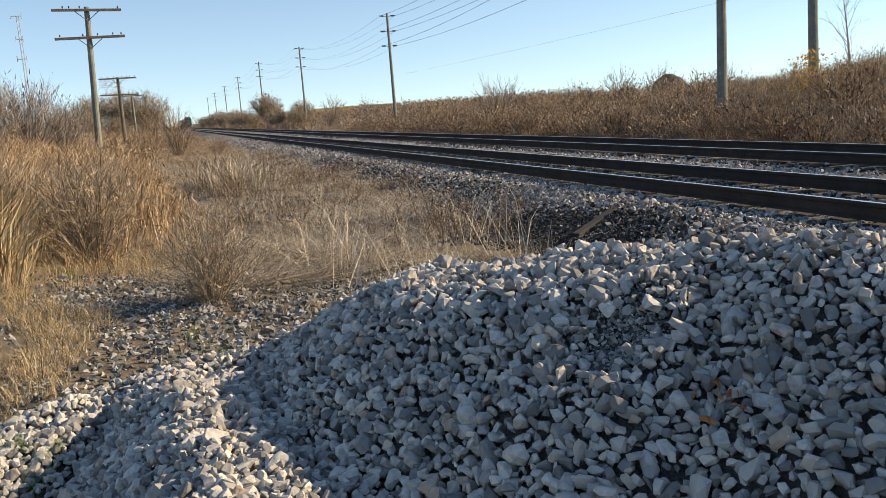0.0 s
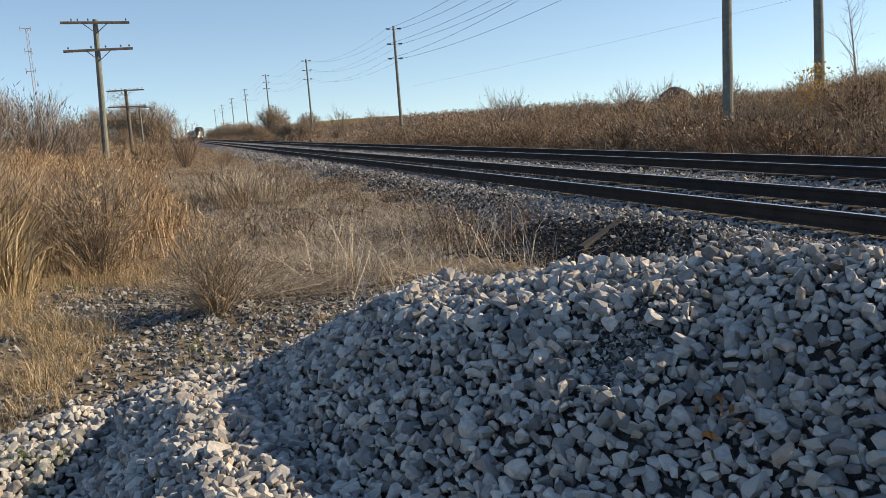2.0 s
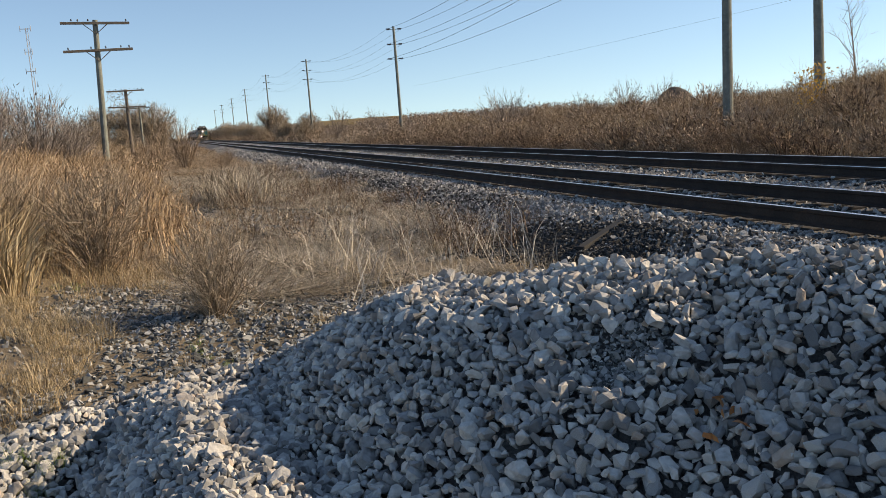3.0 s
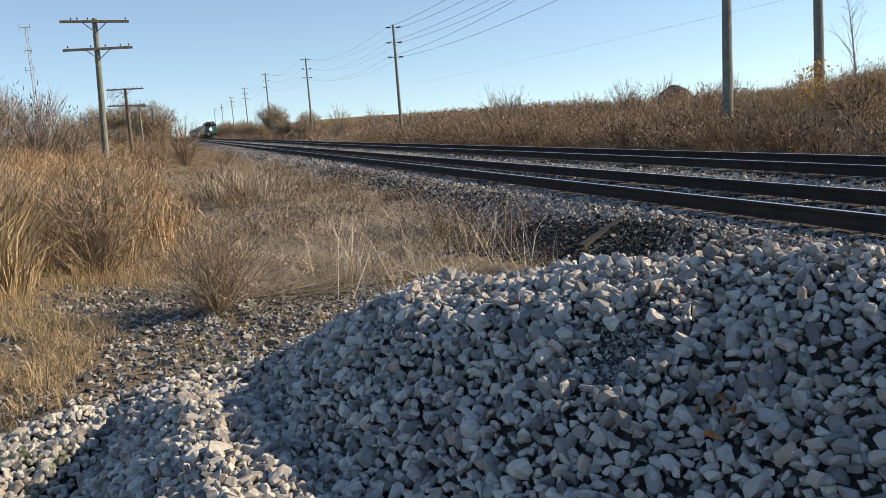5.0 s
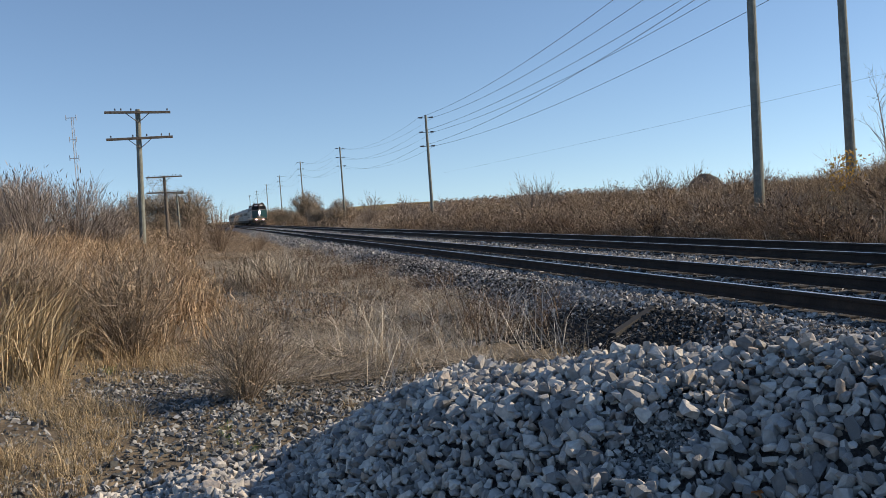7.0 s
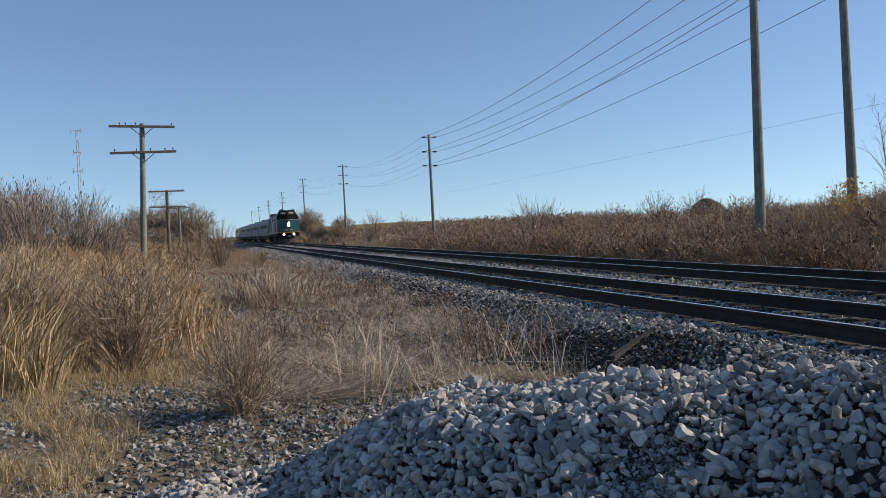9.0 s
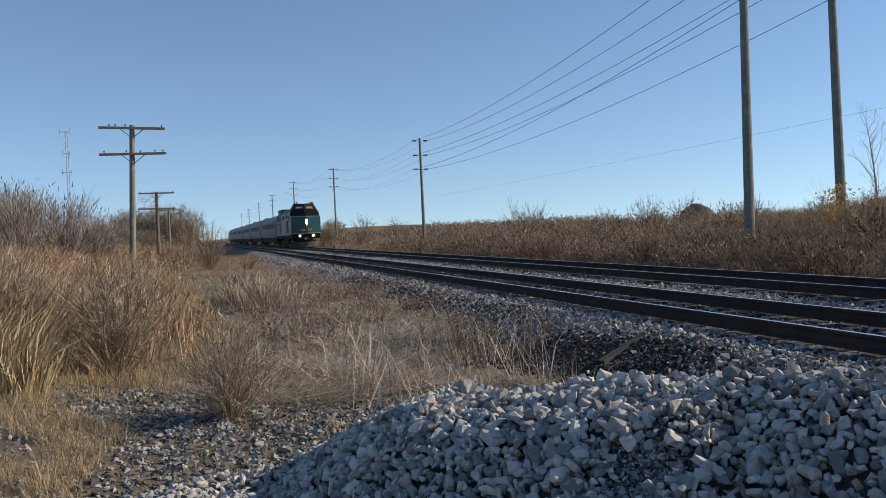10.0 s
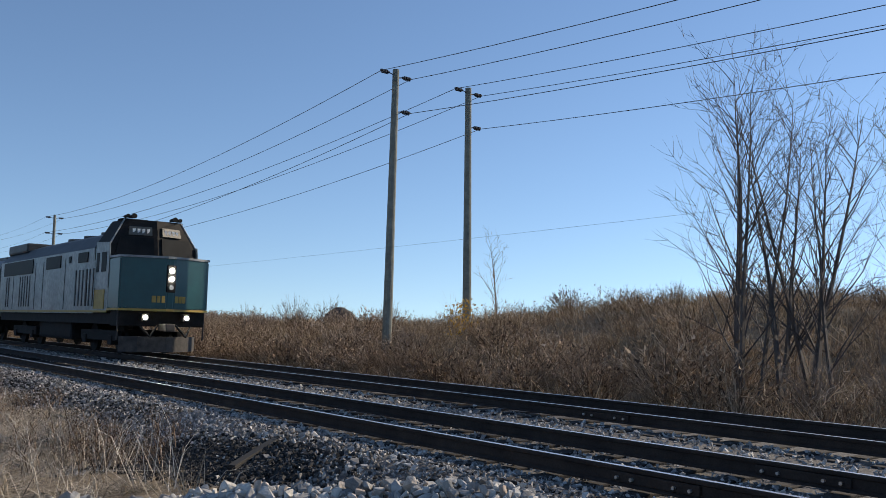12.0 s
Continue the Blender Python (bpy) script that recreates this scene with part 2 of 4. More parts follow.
def blades(base, height, lean, width, droop=0.25, plain=False):
    """Thin grass blades: base (n, 3), height (n), lean (n, 2) as the tip's shift, width (n). Three triangles each, or one."""
    n = len(base)
    th = rs.uniform(0, math.pi, n)
    side = np.stack([np.cos(th), np.sin(th), np.zeros(n)], 1) * width[:, None] / 2
    up = np.stack([np.zeros(n), np.zeros(n), height], 1)
    tip = base + up * (1 - droop * rs.uniform(0, 1, n))[:, None] + np.concatenate([lean, np.zeros((n, 1))], 1)
    if plain:
        V = np.stack([base - side, base + side, tip], 1).reshape(-1, 3)
        return V, np.arange(3 * n).reshape(-1, 3)
    mid = base + up * 0.58 + np.concatenate([lean * 0.33, np.zeros((n, 1))], 1)
    V = np.stack([base - side, base + side, mid - side * 0.8, mid + side * 0.8, tip], 1).reshape(-1, 3)
    F = (np.array([[0, 1, 3], [0, 3, 2], [2, 3, 4]])[None] + (np.arange(n) * 5)[:, None, None]).reshape(-1, 3)
    return V, F


def tuft(n, h, spread, lean, width, plain=False):
    """A clump of grass about h high."""
    b = np.concatenate([rs.normal(0, spread, (n, 2)), np.full((n, 1), -0.03)], 1)
    hh = h * rs.uniform(0.45, 1.05, n)
    l = rs.normal(0, lean, (n, 2)) + b[:, :2] * 1.2
    return blades(b, hh, l, width * rs.uniform(0.6, 1.3, n), 0.25, plain)


def tubes(S):
    """Three-sided tapered twigs from rows (x0, y0, z0, x1, y1, z1, r0, r1)."""
    S = np.asarray(S, float)
    n = len(S)
    d = S[:, 3:6] - S[:, :3]
    d /= np.linalg.norm(d, axis=1)[:, None] + 1e-9
    a = np.where(np.abs(d[:, 2:3]) < 0.9, np.array([[0, 0, 1.0]]), np.array([[1.0, 0, 0]]))
    u = np.cross(d, a)
    u /= np.linalg.norm(u, axis=1)[:, None]
    v = np.cross(d, u)
    V = []
    for end, r in ((S[:, :3], S[:, 6]), (S[:, 3:6], S[:, 7])):
        for k in range(3):
            t = 2 * math.pi * k / 3
            V.append(end + (u * math.cos(t) + v * math.sin(t)) * r[:, None])
    V = np.stack(V, 1).reshape(-1, 3)
    F = np.array([[0, 1, 4], [0, 4, 3], [1, 2, 5], [1, 5, 4], [2, 0, 3], [2, 3, 5]])
    return V, (F[None] + (np.arange(n) * 6)[:, None, None]).reshape(-1, 3)


def grow(S, p, d, length, r, level, kids, spread, up, steps=3, shrink=0.62, wob=0.12, thin=0.0025):
    """Adds a limb of a few bent steps, and its side limbs, to the rows S."""
    p, d = np.array(p, float), np.array(d, float)
    d /= np.linalg.norm(d)
    pts = [p]
    for i in range(steps):
        d = d + rs.normal(0, wob, 3) + np.array([0, 0, up])
        d /= np.linalg.norm(d)
        q = p + d * length / steps
        r0, r1 = r * (1 - 0.75 * i / steps), r * (1 - 0.75 * (i + 1) / steps)
        S.append((*p, *q, r0, r1))
        p = q
        pts.append((p, d.copy(), r1))
    if level <= 0:
        return
    for k in range(kids[-level] if isinstance(kids, (list, tuple)) else kids):
        i = rs.randint(1, steps + 1) if k else steps
        q, dd, rr = pts[i]
        nd = dd + rs.normal(0, spread, 3)
        nd[2] = abs(nd[2]) * 0.6 + 0.25 * nd[2]
        grow(S, q, nd, length * shrink * rs.uniform(0.7, 1.15), max(rr * 0.75, thin), level - 1, kids, spread, up, steps, shrink, wob, thin)


def spikes(P, D, w):
    """Slim tapered twigs, one triangle each: base P, run D, width w at the base."""
    n = len(P)
    side = np.cross(D, rs.normal(size=(n, 3)))
    side *= (np.broadcast_to(w, n) / 2 / (np.linalg.norm(side, axis=1) + 1e-9))[:, None]
    return np.stack([P - side, P + side, P + D], 1).reshape(-1, 3), np.arange(3 * n).reshape(-1, 3)


def join(*arrays):
    o, V, F = 0, [], []
    for v, f in arrays:
        V.append(v)
        F.append(f + o)
        o += len(v)
    return np.concatenate(V), np.concatenate(F)


def dome(stems, radius, height, twigs, r, w, ragged=0.2, heads=0, fork=0.3, low=0.35):
    """A rounded bare bush: bowed stems fanning out of one root, with fine side twigs, and seed heads if asked for."""
    a = rs.uniform(0, 2 * math.pi, stems)
    u = np.sqrt(rs.uniform(0, 1, stems)) * rs.uniform(0.85, 1.08, stems)
    rim = np.sqrt(np.clip(1 - u * u, 0.02, 1)) * (1 - 0.12) + 0.12
    tip = np.stack([u * radius * np.cos(a), u * radius * np.sin(a), height * rim * rs.uniform(1 - ragged, 1 + ragged * 0.6, stems)], 1)
    base = tip * np.array([0.10, 0.10, 0.0]) + np.array([0, 0, -0.05])
    mid = base + (tip - base) * np.array([0.45, 0.45, 0.58]) + rs.normal(0, 0.035 * height, (stems, 3))
    rr = r * rs.uniform(0.6, 1.2, stems)[:, None]
    out = [tubes(np.concatenate([np.concatenate([base, mid, rr, rr * 0.6], 1), np.concatenate([mid, tip, rr * 0.6, rr * 0.12], 1)]))]
    k = np.repeat(np.arange(stems), twigs)
    n = len(k)
    t = rs.uniform(low - 0.5, 0.5, n)[:, None] * 2
    P = np.where(t < 0, mid[k] + (mid - base)[k] * t, mid[k] + (tip - mid)[k] * t)
    d = (tip - base)[k]
    d = d / np.linalg.norm(d, axis=1)[:, None] + rs.normal(0, fork * 1.6, (n, 3)) + np.array([0, 0, 0.25])
    D = d / np.linalg.norm(d, axis=1)[:, None] * (height * rs.uniform(0.08, 0.26, n))[:, None]
    out.append(spikes(P, D, w * rs.uniform(0.6, 1.3, n)))
    if heads:
        j = rs.randint(0, n, heads)
        out.append(spikes((P + D)[j] - D[j] * 0.1, D[j] * 0.35 + rs.normal(0, 0.02, (heads, 3)), w * rs.uniform(2.2, 4.2, heads)))
    return join(*out)


def stuff(name, arrays, mat, label, category, kind="stuff"):
    V = [a[0] for a in arrays]
    o, F = 0, []
    for v, f in arrays:
        F.append(f + o)
        o += len(v)
    return tagged(new(name, mesh_of(name, np.concatenate(V), np.concatenate(F), mat)), label, category, kind=kind)


# ---- the lie of the land ----
def lerp(x, xs, zs):
    return np.interp(x, xs, zs)


def smooth(x, a, b):
    t = np.clip((x - a) / (b - a), 0, 1)
    return t * t * (3 - 2 * t)


def waves(x, y, s, seed=0.0):
    return (np.sin(x * s + 1.3 + seed) * np.cos(y * s * 0.83 + seed * 2.1) + 0.5 * np.sin(x * s * 2.3 + y * s * 1.7 + seed)) / 1.5


def land(x, y):
    """Ground height: ditch beside the track, a bank on either hand, a low hill to the east."""
    x, y = np.asarray(x, float), np.asarray(y, float)
    cross = lerp(x, [-60, -30, -14, -7, -4, -1.2, 1.0, 4.2, 5.3, 5.6, 12.6, 13.2, 14.4, 16, 20, 26, 34, 80], [4.6, 3.2, 1.6, 0.6, 0.1, -0.52, -0.62, -0.62, -0.40, -0.36, -0.34, -0.4, -0.62, -0.5, 0.1, 0.75, 1.0, 1.2])
    near = smooth(y, 4, 14)
    cross = np.where(x < 1.0, lerp(x, [-60, -14, -1.5, 1.0], [-0.2, -0.4, -0.52, -0.62]) * (1 - near) + cross * near, cross)
    hill = smooth(x, 17, 28) * (1.45 * np.exp(-((y - 17) / 12.5) ** 2) + 0.3 * np.exp(-((y - 2) / 9) ** 2))
    far = 0.6 * smooth(y, 120, 320) * smooth(np.abs(x - 9), 6, 30)
    bump = 0.05 * waves(x, y, 0.9) * smooth(np.abs(x - 9), 5, 9)
    lumps = 0.11 * np.maximum(waves(x, y, 1.5, 1.1), -0.2) * smooth(y, 9.5, 12) * smooth(x, 0.0, 1.2) * (1 - smooth(x, 3.8, 4.6))
    return cross + hill + far + bump + lumps


# ---- ground ----
def steps(*runs):
    out = []
    for a, b, s in runs:
        out.append(np.arange(a, b, s))
    return np.concatenate(out)


gx = np.concatenate([-np.geomspace(2500, 61, 14), steps((-60, -10, 2.0), (-10, 30, 0.4), (30, 60, 2.5)), np.geomspace(61, 2500, 14)])
gy = np.concatenate([[-400, -100, -40, -20], steps((-10, 40, 0.4), (40, 120, 2.0), (120, 340, 8.0)), np.geomspace(345, 4000, 12)])
GX, GY = np.meshgrid(gx, gy)
GZ = land(GX, GY)
nx, ny = len(gx), len(gy)
idx = np.arange(nx * ny).reshape(ny, nx)
quads = np.stack([idx[:-1, :-1], idx[:-1, 1:], idx[1:, 1:], idx[1:, :-1]], -1).reshape(-1, 4)
ground = new("ground", mesh_of("ground", np.stack([GX, GY, GZ], -1).reshape(-1, 3), quads, M_ground))
tagged(ground, "dry brown earth with trampled autumn thatch", "ground", kind="structure")
ground.data.polygons.foreach_set("use_smooth", np.ones(len(quads), dtype=bool))

# the ballast bed under both tracks
RAILS = (6.238, 7.738, 10.288, 11.788)
bm = bmesh.new()
prism(bm, [(4.0, -0.74), (5.3, -0.30), (5.6, -0.235), (12.5, -0.235), (12.7, -0.27), (13.9, -0.75)], -60, 700)
bed = tagged(part("ballast_bed", bm, M_bed), "grey crushed-stone ballast bed carrying two tracks", "ballast", kind="structure")

# ---- tracks ----
RAIL_SECTION = [(-0.07, -0.17), (0.07, -0.17), (0.07, -0.155), (0.016, -0.135), (0.010, -0.05), (0.034, -0.040), (0.036, -0.012), (0.024, -0.002), (-0.024, -0.002), (-0.036, -0.012), (-0.034, -0.040), (-0.010, -0.05), (-0.016, -0.135), (-0.07, -0.155)]


def tie_mesh():
    bm = bmesh.new()
    box(bm, -1.3, 1.3, -0.11, 0.11, -0.34, -0.18, 0.012)
    me = bpy.data.meshes.new("tie")
    bm.to_mesh(me)
    bm.free()
    me.materials.append(M_tie)
    return me


TIE = tie_mesh()


def track(name_label, x_left, group):
    root = tagged(new("railway_track"), name_label, "railway track", group, "")
    for k in range(2):
        bm = bmesh.new()
        prism(bm, RAIL_SECTION, -60, 700)
        rail = part("rail", bm, M_rail, root, "rusted dark rail")
        rail.location.x = x_left + 1.5 * k
        bm = bmesh.new()
        box(bm, -0.024, 0.024, -60, 700, -0.003, 0.0)
        part("running_surface", bm, M_railtop, rail, "polished running surface")
    for k in range(140):
        t = new("tie", TIE)
        t.parent = root
        t.location = (x_left + 0.75 + rs.uniform(-0.03, 0.03), -4 + 0.52 * k + rs.uniform(-0.03, 0.03), rs.uniform(-0.04, -0.02))
        t.rotation_euler.z = rs.uniform(-0.012, 0.012)
    return root


near_track = track("rusty-sided railway track with polished rail heads", RAILS[0], "tracks")
far_track = track("rusty-sided railway track with polished rail heads", RAILS[2], "tracks")


def joint_bar(parent, x, y):
    """A bolted plate on the rail's west side."""
    bm = bmesh.new()
    box(bm, x - 0.045, x - 0.012, y - 0.46, y + 0.46, -0.14, -0.05, 0.008)
    bar = part("joint_bar", bm, M_rail, parent)
    for dy in (-0.38, -0.22, 0.22, 0.38):
        bm = bmesh.new()
        rod(bm, (x - 0.044, y + dy, -0.1), (x - 0.075, y + dy, -0.1), 0.017, n=6)
        part("bolt", bm, M_bolt, bar, "bright worn bolt head")


joint_bar(near_track, RAILS[0], 4.64)
joint_bar(near_track, RAILS[1], 4.12)
joint_bar(far_track, RAILS[2], 8.6)


# ---- gravel pile ----
RIDGE = [(2.3, -0.55, -0.45), (2.25, 0.1, 0.2), (2.2, 0.6, 0.48), (2.14, 1.47, 0.575), (2.05, 1.91, 0.645), (2.04, 2.08, 0.675), (1.81, 2.58, 0.61), (1.48, 3.17, 0.515), (1.30, 3.62, 0.42), (1.13, 3.94, 0.395), (0.87, 4.41, 0.19), (0.55, 4.87, -0.08), (0.17, 5.0, -0.19), (-0.44, 4.88, -0.22), (-0.95, 4.5, -0.25), (-1.6, 4.2, -0.3)]
SHELF = [[(1.56, 2.55, 0.555), (1.23, 3.07, 0.465), (0.98, 3.52, 0.39), (0.90, 3.82, 0.355)], [(1.70, 2.58, 0.59), (1.36, 3.12, 0.49), (1.12, 3.58, 0.405), (1.02, 3.88, 0.375)]]
SPUR = [[(-0.16, 4.6, -0.11), (-0.05, 4.1, -0.05), (-0.02, 3.6, -0.03), (0.03, 3.1, -0.03), (0.06, 2.4, -0.06)], [(0.32, 4.5, -0.14), (0.36, 3.8, -0.11), (0.42, 3.2, -0.10), (0.5, 2.6, -0.09)], [(0.15, 4.5, -0.12), (0.16, 3.8, -0.06), (0.2, 3.1, -0.05), (0.25, 2.5, -0.07)], [(-0.5, 4.5, -0.24), (-1.0, 4.2, -0.27)]]


def ridge_height(x, y, line, slope):
    best = np.full(np.shape(x), -9.0)
    for (x0, y0, z0), (x1, y1, z1) in zip(line[:-1], line[1:]):
        dx, dy = x1 - x0, y1 - y0
        t = np.clip(((x - x0) * dx + (y - y0) * dy) / (dx * dx + dy * dy), 0, 1)
        d = np.hypot(x - x0 - t * dx, y - y0 - t * dy)
        best = np.maximum(best, z0 + t * (z1 - z0) - slope * (np.sqrt(d * d + 0.01) - 0.1))
    return best


def pile(x, y):
    z = ridge_height(x, y, RIDGE, 0.84)
    for line in SHELF + SPUR:
        z = np.maximum(z, ridge_height(x, y, line, 0.82))
    hollow = 0.085 * np.exp(-(((x - 1.34) / 0.14) ** 2 + ((y - 2.46) / 0.10) ** 2)) + 0.055 * np.exp(-(((x - 0.96) / 0.07) ** 2 + ((y - 2.7) / 0.07) ** 2))
    return z + 0.02 * waves(x, y, 6.0) - hollow


px, py = np.meshgrid(np.arange(-2.4, 4.6, 0.06), np.arange(-1.5, 6.2, 0.06))
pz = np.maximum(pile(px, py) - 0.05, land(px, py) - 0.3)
n0, n1 = px.shape
idx = np.arange(n0 * n1).reshape(n0, n1)
quads = np.stack([idx[:-1, :-1], idx[:-1, 1:], idx[1:, 1:], idx[1:, :-1]], -1).reshape(-1, 4)
heap = tagged(new("gravel_pile"), "heap of fresh grey crushed limestone beside the track", "gravel pile")
# filler sheet under the loose stones, its dark colour painting shade into the gaps
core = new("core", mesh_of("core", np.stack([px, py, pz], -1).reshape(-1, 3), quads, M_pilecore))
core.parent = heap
tagged(core, "filler under the stones, coloured dark as shade in the gaps")


def pile_spots(n, x0, x1, y0, y1, apart):
    """Places on the heap, no two closer than apart."""
    P, cells = [], {}
    X, Y = rs.uniform(x0, x1, n), rs.uniform(y0, y1, n)
    Zp, Zl = pile(X, Y), land(X, Y)
    for x, y, z in zip(X[Zp > Zl - 0.02], Y[Zp > Zl - 0.02], Zp[Zp > Zl - 0.02]):
        c = (int(x // apart), int(y // apart))
        if any(math.hypot(x - a, y - b) < apart for i in (-1, 0, 1) for j in (-1, 0, 1) for a, b in cells.get((c[0] + i, c[1] + j), ())):
            continue
        cells.setdefault(c, []).append((x, y))
        P.append((x, y, z))
    return np.array(P)


spots = pile_spots(260000, -2.2, 2.85, -0.9, 5.6, 0.0245)
bare = np.minimum(np.hypot((spots[:, 0] - 1.34) / 0.19, (spots[:, 1] - 2.46) / 0.12), np.hypot((spots[:, 0] - 0.96) / 0.06, (spots[:, 1] - 2.7) / 0.06)) < rs.uniform(0.5, 1.3, len(spots))
spots = spots[~bare]
size = np.clip(rs.lognormal(math.log(0.0435), 0.27, len(spots)), 0.024, 0.074)
size *= lerp(spots[:, 0], [1.5, 2.0], [1.0, 0.8])
spots[:, 2] += size * rs.uniform(-0.15, 0.38, len(spots))
near_cut = (spots[:, 0] > 1.0) & (spots[:, 0] < 1.75) & (spots[:, 1] > 1.45) & (spots[:, 1] < 2.3)
near_i = np.nonzero(near_cut)[0][:300]
rest = np.ones(len(spots), bool)
rest[near_i] = False
V, F = scatter(STONES, spots[rest], size[rest], tumble=True)
low = pile_spots(110000, -2.3, 3.9, -0.9, 5.6, 0.030)
low[:, 2] -= 0.014
V2, F2 = scatter(PEBBLES, low, np.clip(rs.lognormal(math.log(0.040), 0.3, len(low)), 0.02, 0.06), tumble=True)
loose = stuff("loose_stone", [(V, F), (V2, F2)], M_stone, "broken limestone pieces, fist-sized and smaller", "")
loose.parent = heap
# dark chips in the two hollows, so that their colour deepens the shade
n = 1500
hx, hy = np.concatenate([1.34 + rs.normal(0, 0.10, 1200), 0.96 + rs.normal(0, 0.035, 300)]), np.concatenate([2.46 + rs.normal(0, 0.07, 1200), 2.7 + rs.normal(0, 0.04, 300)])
fines = stuff("chip_layer", [scatter(PEBBLES, np.stack([hx, hy, pile(hx, hy) - 0.012], 1), rs.uniform(0.008, 0.024, n), tumble=True)], M_oldstone, "small chips in the hollows of the heap, dark to paint in their shade", "")
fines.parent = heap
STONE_MESH = [mesh_of("stone", V, F, M_stone_ob) for V, F in STONES]
for i in near_i:
    s = new("stone", STONE_MESH[rs.randint(len(STONE_MESH))])
    s.parent = heap
    s.location = spots[i]
    s.scale = [float(size[i])] * 3
    s.rotation_euler = (rs.uniform(-1.2, 1.2), rs.uniform(-1.2, 1.2), rs.uniform(0, 6.28))


# ---- loose ballast along the tracks ----
def bed_height(x):
    return lerp(x, [4.0, 5.3, 5.6, 12.5, 12.7, 13.9], [-0.73, -0.29, -0.225, -0.225, -0.27, -0.75])


def bed_stones(n, x0, x1, y0, y1, mean, power=1.0):
    x = rs.uniform(x0, x1, n)
    y = y0 + (y1 - y0) * rs.uniform(0, 1, n) ** power
    clear = np.ones(n, bool)
    for r in RAILS:
        clear &= np.abs(x - r) > 0.09
    x, y = x[clear], y[clear]
    s = np.clip(rs.lognormal(math.log(mean), 0.28, len(x)), 0.02, 0.13)
    return np.stack([x, y, bed_height(x) + s * rs.uniform(-0.1, 0.4, len(x))], 1), s


groups = []
for args in ((6500, 4.2, 6.16, 28, 110, 0.075, 1.3), (2600, 7.8, 10.2, 45, 120, 0.08, 1.2), (29000, 4.0, 6.16, -1.5, 32, 0.046, 1.5), (5000, 6.3, 7.65, 2.0, 26, 0.045, 1.3), (9500, 7.8, 10.22, -1.0, 48, 0.055, 1.3), (1800, 12.0, 13.7, 3.0, 45, 0.055, 1.0)):
    P, s = bed_stones(*args)
    groups.append(scatter(CHIPS, P, s, tumble=True))
ballast = stuff("ballast_stones", groups, M_ballast, "crushed grey ballast stones beside and between the rails", "ballast")

# old dark gravel in the ditch
n = 27000
x, y = rs.uniform(-3.4, 3.6, n), rs.uniform(3.6, 11.0, n)
keep = (waves(x, y, 0.9, 2.0) + rs.normal(0, 0.3, n) > -0.62) & (x < 3.4 - 0.15 * (y - 4)) & (rs.rand(n) < lerp(y, [9.3, 10.8], [1, 0.3]))
x, y = x[keep], y[keep]
s = np.clip(rs.lognormal(math.log(0.043), 0.32, len(x)), 0.018, 0.085)
x2, y2 = rs.uniform(0.3, 3.6, 7500), 10.5 + 17 * rs.rand(7500) ** 1.2
s2 = rs.uniform(0.03, 0.065, 7500)
x3, y3 = -2.9 + rs.normal(0, 0.6, 1500), 26 + rs.normal(0, 1.5, 1500)
old = stuff("old_gravel", [scatter(CHIPS, np.stack([x3, y3, land(x3, y3) + 0.03], 1), rs.uniform(0.04, 0.10, 1500), tumble=True), scatter(CHIPS, np.stack([x, y, land(x, y) + s * 0.15], 1), s, tumble=True), scatter(CHIPS, np.stack([x2, y2, land(x2, y2) + 0.01], 1), s2, tumble=True)], M_oldstone, "weathered dark gravel scattered over the ditch floor", "gravel")

# the cinder-dark hollow at the foot of the ballast, with an old plank in it
n = 5200
y = 10.0 + rs.normal(0, 0.9, n)
x = 4.55 - 0.2 * (y - 10.0) + rs.normal(0, 0.32, n)
x2, y2 = 5.1 + rs.normal(0, 0.3, 2000), rs.uniform(13, 30, 2000)
z = np.maximum(land(x, y), bed_height(x)) + 0.015
z2 = np.maximum(land(x2, y2), bed_height(x2)) + 0.02
M_cinder = material("dark_cinder", [(0, (0.012, 0.012, 0.012)), (0.7, (0.035, 0.034, 0.032)), (1, (0.09, 0.085, 0.08))], 0.9, per="island")
stuff("cinder", [scatter(PEBBLES, np.stack([x, y, z], 1), rs.uniform(0.04, 0.10, n), tumble=True), scatter(PEBBLES, np.stack([x2, y2, z2], 1), rs.uniform(0.03, 0.07, 2000), tumble=True)], M_cinder, "blackened cinders and soil at the foot of the ballast", "cinder")
bm = bmesh.new()
box(bm, -0.5, 0.5, -0.05, 0.05, -0.03, 0.03, 0.008)
plank = tagged(part("old_plank", bm, M_cinder), "dark broken tie plank lying on cinders", "plank")
plank.location, plank.rotation_euler = (4.95, 9.5, -0.37), (0.0, -0.2, 0.55)


# ---- poles ----
def utility_pole(x, y, top, sides, r=0.15, lean=(0, 0), label="tall weathered wooden utility pole with dark insulators"):
    root = tagged(new("utility_pole"), label, "utility pole", "power line")
    z0 = float(land(x, y)) - 0.3
    root.location = (x, y, z0)
    bm = bmesh.new()
    h = top - z0
    rod(bm, (-lean[0], -lean[1], 0), (0, 0, h), r, r * 0.68, 14)
    part("pole", bm, M_pole, root)
    for sx, dz in sides:
        bm = bmesh.new()
        rod(bm, (sx * r * 0.5, 0, h - dz - 0.05), (sx * 0.32, 0, h - dz), 0.022, n=6)
        pin = part("bracket", bm, M_insul, root)
        bm = bmesh.new()
        rod(bm, (sx * 0.32, 0, h - dz), (sx * 0.72, 0, h - dz + 0.03), 0.05, 0.04, 10)
        for q in (0.4, 0.48, 0.56, 0.64):
            rod(bm, (sx * q, 0, h - dz), (sx * (q + 0.025), 0, h - dz), 0.085, n=10)
        part("insulator", bm, M_insul, pin, "dark ribbed insulator")
    return root


